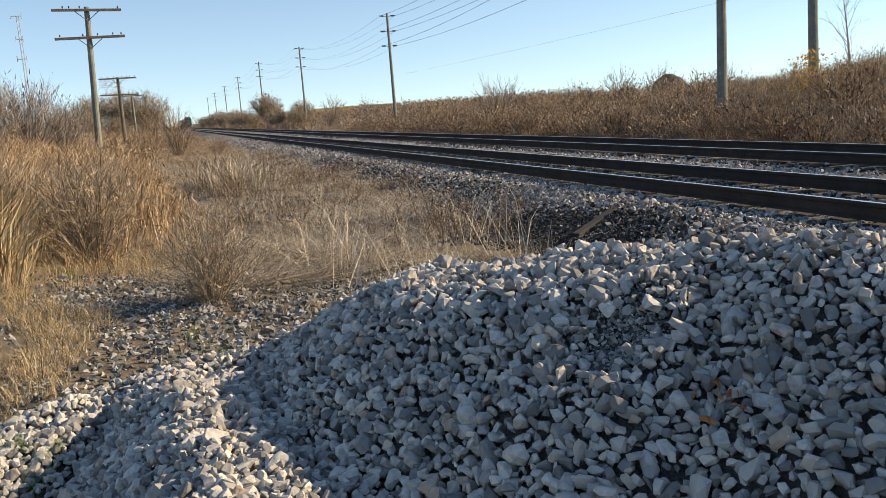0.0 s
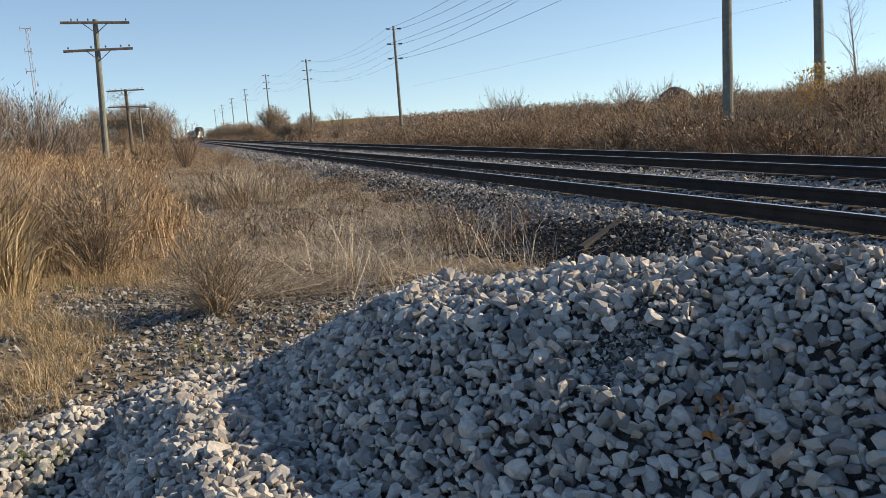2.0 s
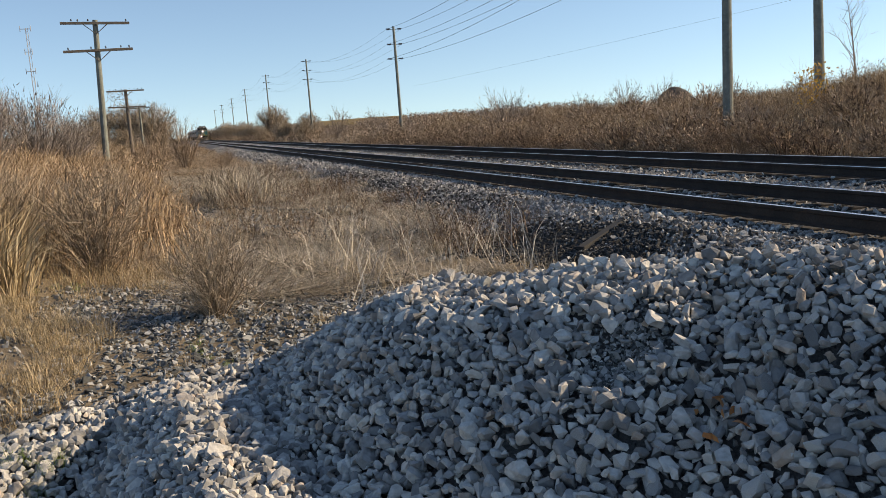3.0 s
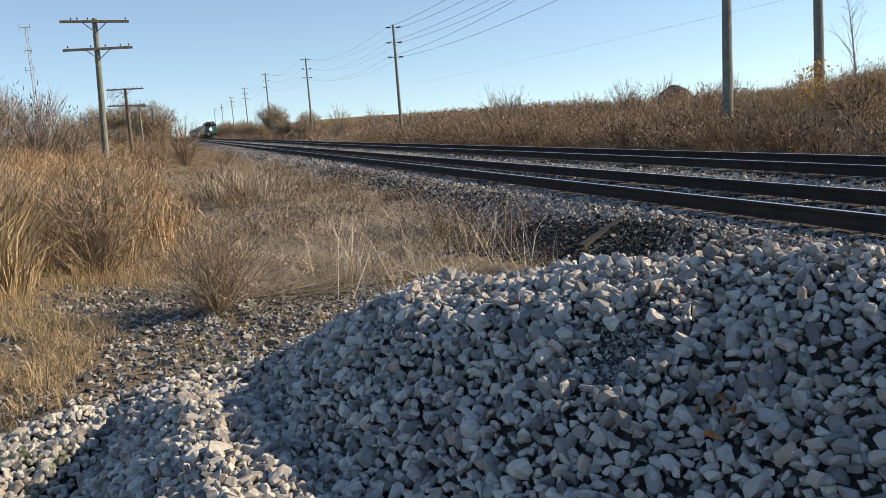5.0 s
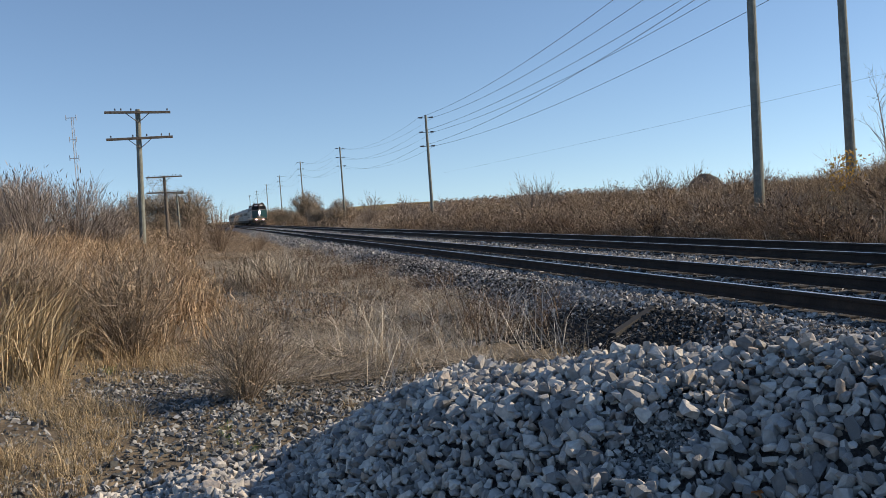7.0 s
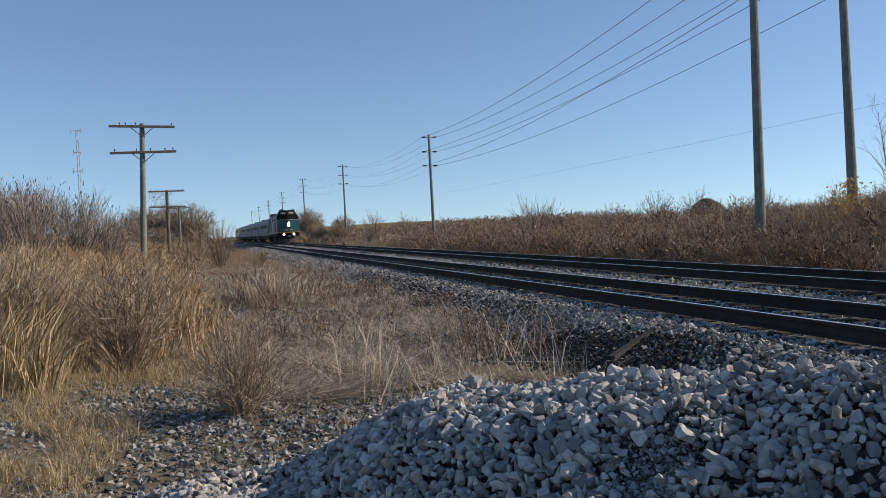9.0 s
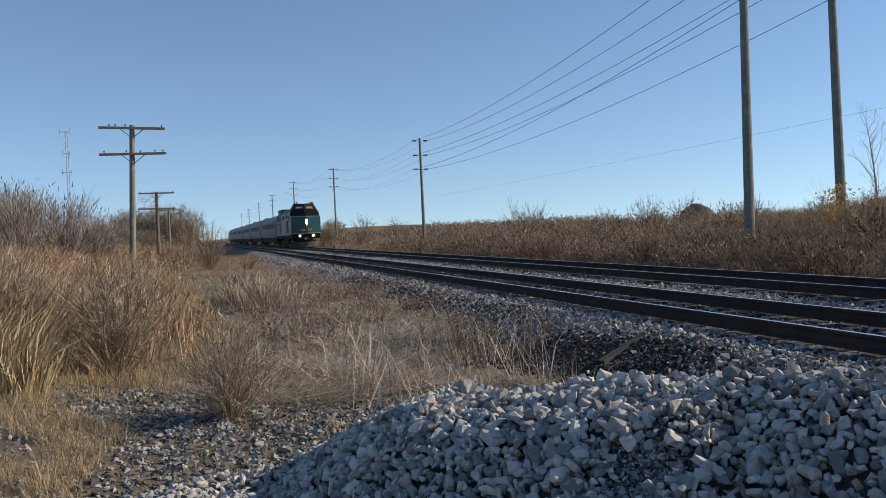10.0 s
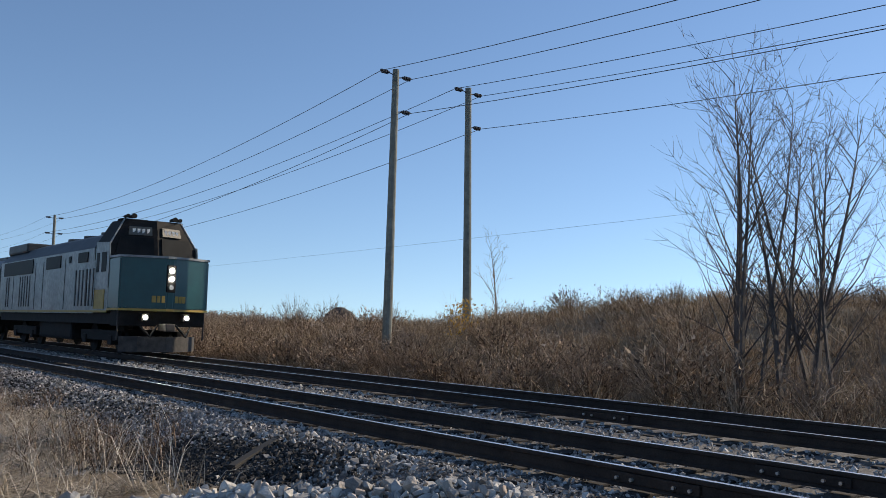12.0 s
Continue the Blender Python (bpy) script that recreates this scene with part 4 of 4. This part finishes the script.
# eastern shrubs
east = plant("bank_shrub", *dome(60, 1.5, 2.1, 16, 0.014, 0.017, 0.3, 60, 0.35, 0.2), M_twig, 17.5, 62, "bare shrub among the brown weeds", "shrub", "eastern shrubs", stems=60)
for x, y, s, t in ((19.5, 50, 1.25, 30), (21.2, 52, 1.1, 200), (16.8, 70, 1.0, 60), (22, 44, 0.8, 90), (27, 48, 0.95, 120), (28.5, 46, 0.9, 180), (18.6, 24.6, 0.62, 210), (29, 40, 0.7, 260), (27.8, 22, 0.45, 300), (21, 90, 1.2, 10), (18.5, 100, 1.1, 77), (23, 120, 1.6, 45), (26.5, 19, 0.4, 140), (16.6, 8.6, 0.6, 250), (17.4, 7.4, 0.7, 20), (18.0, 6.2, 0.8, 170), (19, 128, 1.3, 330)):
    again(east, x, y, s, t)


def tree(h, r, x, y, label, group, trunks=1, level=4, kids=3, mat=None, spread=0.42, side=0.0, up=0.05, tilt=0.08):
    root = tagged(new("bare_tree"), label, "tree", group)
    root.location = (x, y, float(land(x, y)) - 0.1)
    S = []
    for k in range(trunks):
        T = []
        p = np.array([rs.normal(0, side), rs.normal(0, side), 0.0])
        d = np.array([rs.normal(0, tilt), rs.normal(0, tilt), 1.0])
        hh = h * rs.uniform(0.8, 1.0)
        n = 9
        rr = r * rs.uniform(0.7, 1.0)
        for i in range(n):
            d = d + rs.normal(0, 0.03, 3)
            d /= np.linalg.norm(d)
            q = p + d * hh / n
            T.append((*p, *q, rr * (1 - 0.93 * i / n), rr * (1 - 0.93 * (i + 1) / n)))
            if i > 0:
                for _ in range(2 if i < n - 2 else 3):
                    a = rs.uniform(0, 2 * math.pi)
                    grow(S, p + (q - p) * rs.rand(), (math.cos(a) * spread * 1.6, math.sin(a) * spread * 1.6, 1), hh * (0.36 - 0.027 * i), rr * 0.33 * (1 - 0.07 * i), level - 2, kids, spread, up, 3, 0.58, 0.10, r * 0.06)
            p = q
        tr = new("trunk", mesh_of("trunk", *tubes(T), mat or M_bark))
        tr.parent = root
    cr = new("crown", mesh_of("crown", *tubes(S), mat or M_bark))
    cr.parent = root
    return root


tree(7.4, 0.085, 17.2, 10.5, "tall bare multi-stemmed tree on the bank", "bank trees", 5, 4, 3, side=0.45)
tree(7.0, 0.085, 17.4, 9.1, "tall bare multi-stemmed tree on the bank", "bank trees", 4, 4, 3, side=0.4)
tree(6.2, 0.075, 18.0, 7.5, "tall bare multi-stemmed tree on the bank", "bank trees", 3, 4, 3, side=0.4)
tree(4.0, 0.07, 27.5, 29.6, "small bare tree on top of the rise", "bank trees", 1, 4, 3, M_twig)
tree(6, 0.12, 4, 320, "pale bare tree at the far end of the line", "far trees", 3, 4, 3, M_twig, side=0.8)

# a few leaves still on a sapling, and green sprigs in the ditch
n = 260
P = np.stack([21.6 + rs.normal(0, 0.28, n), 25.2 + rs.normal(0, 0.28, n), np.zeros(n)], 1)
P[:, 2] = land(P[:, 0], P[:, 1]) + rs.uniform(0.25, 1.5, n)
L = blades(P, rs.uniform(0.05, 0.1, n), rs.normal(0, 0.06, (n, 2)), rs.uniform(0.05, 0.09, n))
S = []
for _ in range(9):
    grow(S, (21.6, 25.2, float(land(21.6, 25.2))), (rs.normal(0, 0.2), rs.normal(0, 0.2), 1), 1.3, 0.012, 1, 3, 0.4, 0.05)
sap = tagged(new("yellow_sapling"), "small sapling with orange-yellow autumn leaves", "sapling")
b = new("stem", mesh_of("stem", *tubes(S), M_twig))
b.parent = sap
b = new("foliage", mesh_of("foliage", *L, M_leaf))
b.parent = sap

n = 9
P = np.stack([1.42 + rs.normal(0, 0.035, n), 2.06 + rs.normal(0, 0.06, n), np.zeros(n)], 1)
P[:, 2] = pile(P[:, 0], P[:, 1]) + 0.03
M_rustleaf = material("fallen_leaf", [(0, (0.30, 0.10, 0.03)), (1, (0.45, 0.20, 0.06))], 0.7, per="island", fine=0.15)
stuff("fallen_leaf", [blades(P, rs.uniform(0.015, 0.035, n), rs.normal(0, 0.03, (n, 2)), rs.uniform(0.03, 0.05, n))], M_rustleaf, "a few rust-coloured fallen leaves on the stones", "leaves")
x, y = np.concatenate([-0.78 + rs.normal(0, 0.08, 14), -1.35 + rs.normal(0, 0.15, 10), 0.15 + rs.normal(0, 0.3, 8)]), np.concatenate([4.2 + rs.normal(0, 0.08, 14), 10.6 + rs.normal(0, 0.15, 10), 6.8 + rs.normal(0, 0.3, 8)])
P = at(x, y)
P[:, 2] = np.maximum(P[:, 2], pile(x, y))
stuff("green_weeds", [scatter(FINE, P, rs.uniform(0.06, 0.14, len(x)))], M_green, "small green weeds among the stones", "weeds")


# ---- train ----
M_teal = material("teal_paint", [(0.3, (0.008, 0.052, 0.060)), (0.7, (0.012, 0.078, 0.084))], 0.3, scale=1.2, fine=0.08)
M_grey = material("grey_loco_paint", [(0.3, (0.12, 0.15, 0.15)), (0.5, (0.20, 0.225, 0.22)), (0.7, (0.29, 0.305, 0.295))], 0.4, scale=0.9, fine=0.3, bump_scale=7)
M_roof = material("sooty_roof", [(0.3, (0.022, 0.026, 0.028)), (0.7, (0.06, 0.066, 0.07))], 0.5, scale=1.5, spec=0.3)
M_black = material("running_gear", [(0.3, (0.005, 0.005, 0.005)), (0.7, (0.017, 0.016, 0.015))], 0.75, scale=4, spec=0.25)
M_yellow = material("yellow_stripe", [(0.3, (0.30, 0.20, 0.04)), (0.7, (0.42, 0.29, 0.06))], 0.5, scale=4, fine=0.1)
M_steel = material("stainless_side", [(0.3, (0.09, 0.094, 0.094)), (0.7, (0.16, 0.165, 0.162))], 0.5, scale=0.8, metal=0.15, fine=0.08)
M_glass = material("dark_glass", [(0.3, (0.008, 0.01, 0.012)), (0.7, (0.015, 0.018, 0.02))], 0.45, scale=2, fine=0.0, spec=0.05)
M_plow = material("worn_plow", [(0.3, (0.018, 0.017, 0.016)), (0.7, (0.07, 0.062, 0.055))], 0.7, scale=5)
# pale grey that paints the lit cab edges, also on the nose cap
M_edge = material("pale_edge", [(0.3, (0.16, 0.175, 0.18)), (0.7, (0.30, 0.32, 0.325))], 0.5, scale=3)
M_board = material("number_board_dull", [(0.3, (0.07, 0.068, 0.055)), (0.7, (0.12, 0.115, 0.095))], 0.5, scale=6)
M_white = material("number_white", [(0.3, (0.6, 0.6, 0.58)), (0.7, (0.7, 0.7, 0.68))], 0.5, scale=5)
M_head = glow("headlight_glow", (1.0, 0.93, 0.78), 260)
M_dim = glow("headlight_dim", (0.5, 0.5, 0.48), 0.2)


def truck(parent, y, n_axles=2):
    """A bogie, with its wheels under it."""
    bm = bmesh.new()
    box(bm, -1.15, -0.95, y - 1.9, y + 1.9, 0.42, 0.78, 0.04)
    box(bm, 0.95, 1.15, y - 1.9, y + 1.9, 0.42, 0.78, 0.04)
    box(bm, -1.1, 1.1, y - 0.3, y + 0.3, 0.45, 0.8, 0.03)
    for s in (-1, 1):
        for dy in (-1.37, 1.37):
            box(bm, s * 1.05 - 0.14, s * 1.05 + 0.14, y + dy - 0.2, y + dy + 0.2, 0.3, 0.62, 0.03)
    t = part("truck", bm, M_black, parent, "dark bogie frame")
    for dy in (-1.37, 1.37):
        for s in (-1, 1):
            bm = bmesh.new()
            rod(bm, (s * 0.69, y + dy, 0.5), (s * 0.82, y + dy, 0.5), 0.5, n=28)
            part("wheel", bm, M_black, t)
    return t


def locomotive():
    root = tagged(new("locomotive"), "teal and grey diesel passenger locomotive with headlights on", "locomotive", "train")
    W = 1.52
    bm = bmesh.new()
    prism(bm, [(-W, 1.35), (-W, 3.62), (W, 3.62), (W, 1.35)], 3.0, 16.9)
    hull = part("body", bm, M_grey, root, "dull grey panelled side")
    bm = bmesh.new()
    prism(bm, [(-W + 0.002, 3.62), (-1.12, 4.10), (-0.6, 4.30), (0.6, 4.30), (1.12, 4.10), (W - 0.002, 3.62)], 3.2, 16.85)
    part("roof", bm, M_roof, root, "sooty dark roof")
    # cab: the raked windscreen above the nose
    bm = bmesh.new()
    ring = []
    for z, half, dy in ((3.18, W, 0.0), (3.66, W, 0.10), (4.30, 1.16, 0.25), (4.58, 1.0, 0.32)):
        ring.append([bm.verts.new(v) for v in ((-half, 1.62 + dy, z), (0, 1.28 + dy, z), (half, 1.62 + dy, z), (half, 3.2, z), (-half, 3.2, z))])
    for a, b in zip(ring[:-1], ring[1:]):
        for i in range(5):
            bm.faces.new((a[i], a[(i + 1) % 5], b[(i + 1) % 5], b[i]))
    bm.faces.new(ring[-1])
    bm.faces.new(ring[0][::-1])
    part("cab", bm, M_black, root, "dark cab front")
    bm = bmesh.new()
    prism(bm, [(-W, 1.45), (-W, 3.18), (W, 3.18), (W, 1.45)], 1.6, 3.0)
    part("cab_side", bm, M_grey, root)
    # pale strips added as the lit edges of the cab front, and the nose cap
    for s in (-1, 1):
        bm = bmesh.new()
        for (h0, y0, z0), (h1, y1, z1) in (((W, 1.62, 3.2), (W, 1.72, 3.66)), ((W, 1.72, 3.66), (1.16, 1.87, 4.30)), ((1.16, 1.87, 4.30), (1.0, 1.94, 4.58))):
            rod(bm, (s * h0, y0, z0), (s * h1, y1, z1), 0.03, n=6)
        part("corner_trim", bm, M_edge, root, "pale strip added as the lit edge of the cab front")
        bm = bmesh.new()
        prism(bm, [(1.6, 2.2), (1.6, 3.5), (1.66, 3.74), (3.0, 3.80), (3.0, 2.2)], s * W - 0.02, s * W + 0.02, axis="x")
        part("cab_side_panel", bm, M_grey, root, "dull grey cab side")
    bm = bmesh.new()
    prism(bm, [(-W - 0.015, 1.62), (-W - 0.015, 0.53), (-0.12, 0.035), (0.12, 0.035), (W + 0.015, 0.53), (W + 0.015, 1.62)], 3.20, 3.27, axis="z")
    part("nose_cap", bm, M_edge, root, "pale cap along the nose top")
    # the pointed nose
    bm = bmesh.new()
    prism(bm, [(-W, 1.62), (-W, 0.55), (-0.12, 0.06), (0.12, 0.06), (W, 0.55), (W, 1.62)], 1.52, 3.20, axis="z")
    bmesh.ops.bevel(bm, geom=[e for e in bm.edges], offset=0.04, segments=2, affect="EDGES")
    part("nose", bm, M_teal, root, "deep teal pointed nose")
    bm = bmesh.new()
    prism(bm, [(-W - 0.01, 1.64), (-W - 0.01, 0.54), (-0.12, 0.045), (0.12, 0.045), (W + 0.01, 0.54), (W + 0.01, 1.64)], 1.46, 1.53, axis="z")
    part("nose_stripe", bm, M_yellow, root, "yellow stripe under the nose")
    bm = bmesh.new()
    box(bm, -W - 0.012, -W + 0.02, 1.64, 16.8, 1.38, 1.45)
    part("side_stripe", bm, M_yellow, root, "faded yellow sill stripe")
    # windscreens and number boards, each on its half of the cab front
    for s in (-1, 1):
        for name, mat, z0, z1, x0, x1 in (("windscreen", M_glass, 3.34, 3.96, 0.14, 1.36), ("number_board", M_board, 4.04, 4.34, 0.18, 0.92)):
            bm = bmesh.new()
            vs = []
            for x, z in ((x0, z0), (x1 if z0 < 3.9 else x1, z0), (x1 - (0.16 if z0 < 3.9 else 0.04), z1), (x0, z1)):
                dy = np.interp(z, [3.18, 3.66, 4.30, 4.58], [0, 0.10, 0.25, 0.32])
                half = np.interp(z, [3.18, 3.66, 4.30, 4.58], [W, W, 1.16, 1.02])
                yy = 1.28 + dy + 0.34 * x / half
                vs.append((s * x, yy - 0.06, z))
            f = [bm.verts.new(v) for v in vs]
            g = [bm.verts.new((v[0], v[1] + 0.1, v[2])) for v in vs]
            bm.faces.new(f)
            bm.faces.new(g[::-1])
            for i in range(4):
                bm.faces.new((f[i], f[(i + 1) % 4], g[(i + 1) % 4], g[i]))
            p = part(name, bm, mat, root, "black windscreen" if mat is M_glass else "dull number board")
            if mat is M_board:
                for k in range(4):
                    bm = bmesh.new()
                    xx = s * (0.30 + 0.15 * k)
                    yy = 1.28 + 0.225 + 0.34 * abs(xx) / 1.2
                    box(bm, xx - 0.045, xx + 0.045, yy - 0.075, yy + 0.06, 4.11, 4.26)
                    part("number_bar", bm, M_white, p, "pale number bar")
    # headlights in their dark recess on the ridge
    bm = bmesh.new()
    box(bm, -0.15, 0.15, 0.015, 0.1, 2.08, 2.98, 0.02)
    lamp = part("headlight_housing", bm, M_black, root, "black headlight housing")
    for z, m in ((2.80, M_head), (2.52, M_head), (2.24, M_dim)):
        bm = bmesh.new()
        rod(bm, (0, 0.02, z), (0, -0.015, z), 0.072, n=20)
        part("headlight", bm, m, lamp, "glowing round headlight" if m is M_head else "unlit round lamp")
    for s in (-1, 1):
        bm = bmesh.new()
        box(bm, s * 0.7 - 0.13, s * 0.7 + 0.13, 0.32, 0.6, 1.12, 1.38, 0.03)
        d = part("ditch_light_housing", bm, M_black, root)
        bm = bmesh.new()
        rod(bm, (s * 0.7, 0.34, 1.25), (s * 0.7, 0.29, 1.25), 0.062, n=20)
        part("ditch_light", bm, M_head, d, "glowing ditch light")
        # the emblem, as plain yellow bars on either half of the nose
        bm = bmesh.new()
        for k, (x, w) in enumerate(((0.22, 0.05), (0.36, 0.05), (0.5, 0.06))):
            yy = 0.06 + (x - 0.12) * 0.35
            box(bm, s * x - w, s * x + w, yy - 0.03, yy + 0.1, 1.74, 1.96)
        part("emblem", bm, M_yellow, root, "yellow emblem shape")
        bm = bmesh.new()
        box(bm, s * 0.62 - 0.45, s * 0.62 + 0.45, 1.95, 2.4, 4.56, 4.62, 0.02)
        rod(bm, (s * 0.72, 1.75, 4.70), (s * 0.72, 2.2, 4.70), 0.09, 0.05, 10)
        rod(bm, (s * 0.92, 1.8, 4.69), (s * 0.92, 2.2, 4.69), 0.07, 0.04, 10)
        part("horn", bm, M_black, root, "dark roof horns")
    # pilot, plow, coupler
    bm = bmesh.new()
    box(bm, -1.45, 1.45, 0.6, 1.5, 0.95, 1.48, 0.04)
    pilot = part("pilot", bm, M_black, root, "dark buffer beam")
    bm = bmesh.new()
    prism(bm, [(-1.3, 1.0), (-0.85, 0.5), (0, 0.2), (0.85, 0.5), (1.3, 1.0), (0, 0.5)], 0.12, 0.62, axis="z")
    part("plow", bm, M_plow, pilot, "worn grey snowplow")
    bm = bmesh.new()
    box(bm, -0.16, 0.16, -0.1, 0.6, 0.8, 1.05, 0.04)
    part("coupler", bm, M_plow, pilot)
    for s in (-1, 1):
        bm = bmesh.new()
        rod(bm, (s * 0.3, 0.25, 1.0), (s * 0.6, 0.1, 0.62), 0.035, n=8)
        rod(bm, (s * 0.6, 0.1, 0.62), (s * 0.85, 0.35, 0.95), 0.035, n=8)
        part("hose", bm, M_black, pilot)
        bm = bmesh.new()
        rod(bm, (s * 1.46, 0.7, 0.5), (s * 1.46, 0.7, 1.5), 0.03, n=6)
        part("step_rail", bm, M_plow, pilot)
    # side windows, doors, grilles
    for s in (-1, 1):
        X = s * W
        for y0, y1, z0, z1 in ((1.85, 2.35, 2.75, 3.42), (2.6, 2.88, 2.75, 3.42), (3.9, 5.0, 3.16, 3.52), (5.9, 6.15, 3.2, 3.45), (7.2, 9.2, 3.06, 3.54), (11.2, 16.2, 2.98, 3.58)):
            bm = bmesh.new()
            box(bm, X - 0.03, X + 0.03, y0, y1, z0, z1, 0.01)
            part("side_window", bm, M_glass, root)
        for y0 in (3.55, 3.95, 4.35, 4.75, 5.15, 11.6, 12.0, 12.4, 12.8, 13.2, 15.2, 15.6):
            bm = bmesh.new()
            box(bm, X - 0.02, X + 0.02, y0, y0 + 0.1, 1.6, 2.9)
            part("vent_slot", bm, M_roof, root)
        for y0 in (3.02, 6.6, 9.6, 10.8, 14.4):
            bm = bmesh.new()
            box(bm, X - 0.012, X + 0.012, y0, y0 + 0.03, 1.5, 3.4)
            part("panel_seam", bm, M_roof, root)
        for y0 in (3.02, 3.72):
            bm = bmesh.new()
            rod(bm, (X + s * 0.06, y0, 1.6), (X + s * 0.06, y0, 2.9), 0.02, n=6)
            part("grab_iron", bm, M_plow, root)
        bm = bmesh.new()
        box(bm, X - 0.025, X + 0.025, 1.95, 2.95, 1.5, 2.15)
        part("step_panel", bm, M_yellow, root, "dull yellow step panel")
    bm = bmesh.new()
    box(bm, -1.3, 1.3, 13.4, 16.7, 4.0, 4.42, 0.08)
    part("radiator_hood", bm, M_roof, root)
    for y in (5.5, 7.6, 9.7):
        bm = bmesh.new()
        rod(bm, (0, y, 4.3), (0, y, 4.40), 0.6, n=24)
        part("roof_fan", bm, M_roof, root)
    bm = bmesh.new()
    box(bm, -1.25, 1.25, 6.3, 10.8, 0.35, 1.3, 0.12)
    part("fuel_tank", bm, M_black, root)
    bm = bmesh.new()
    box(bm, -1.42, 1.42, 1.5, 16.8, 1.0, 1.36)
    part("underframe", bm, M_black, root)
    truck(root, 3.6)
    truck(root, 13.6)
    return root


def coach():
    root = tagged(new("passenger_coach"), "grey stainless-steel passenger coach with dark windows", "railway coach", "train")
    W, L = 1.5, 25.6
    bm = bmesh.new()
    prism(bm, [(-W, 1.15), (-W, 3.25), (-1.32, 3.62), (-0.8, 3.95), (0, 4.08), (0.8, 3.95), (1.32, 3.62), (W, 3.25), (W, 1.15)], 0, L)
    part("body", bm, M_steel, root)
    bm = bmesh.new()
    box(bm, -1.35, 1.35, 1.0, L - 1, 0.55, 1.16, 0.05)
    part("underframe", bm, M_black, root)
    for s in (-1, 1):
        for k in range(9):
            bm = bmesh.new()
            box(bm, s * W - 0.02, s * W + 0.02, 0.1, L - 0.1, 1.22 + 0.11 * k, 1.26 + 0.11 * k)
            part("flute", bm, M_steel, root)
        for k in range(10):
            y = 3.4 + 1.95 * k
            bm = bmesh.new()
            box(bm, s * W - 0.02, s * W + 0.02, y, y + 1.45, 2.35, 2.95, 0.015)
            part("window", bm, M_glass, root)
        bm = bmesh.new()
        box(bm, s * W - 0.03, s * W + 0.03, 0.5, 1.3, 1.25, 3.2, 0.01)
        part("door", bm, M_roof, root)
    bm = bmesh.new()
    box(bm, -0.9, 0.9, -0.75, 0.0, 1.1, 3.7)
    part("gangway", bm, M_black, root, "black gangway bellows")
    bm = bmesh.new()
    box(bm, -0.5, 0.5, 3, 5, 4.0, 4.2, 0.05)
    part("roof_vent", bm, M_roof, root)
    truck(root, 2.8)
    truck(root, L - 2.8)
    return root


loco = locomotive()
first = coach()
coaches = [first] + [copy_thing(first, pose(0, 0, 0)) for _ in range(5)]
TRACK_X = RAILS[2] + 0.75


def motions():
    """The train comes down the far track at a steady pace."""
    times = [0, 0.05] + [0.5 * k for k in range(1, 24)] + [11.95, 12.0]
    for ob, back in [(loco, 0.0)] + [(c, 17.65 + 26.35 * k) for k, c in enumerate(coaches)]:
        walk(ob, [(t, pose(TRACK_X, 396.0 - 30.7 * t + back, 0)) for t in times])


motions()
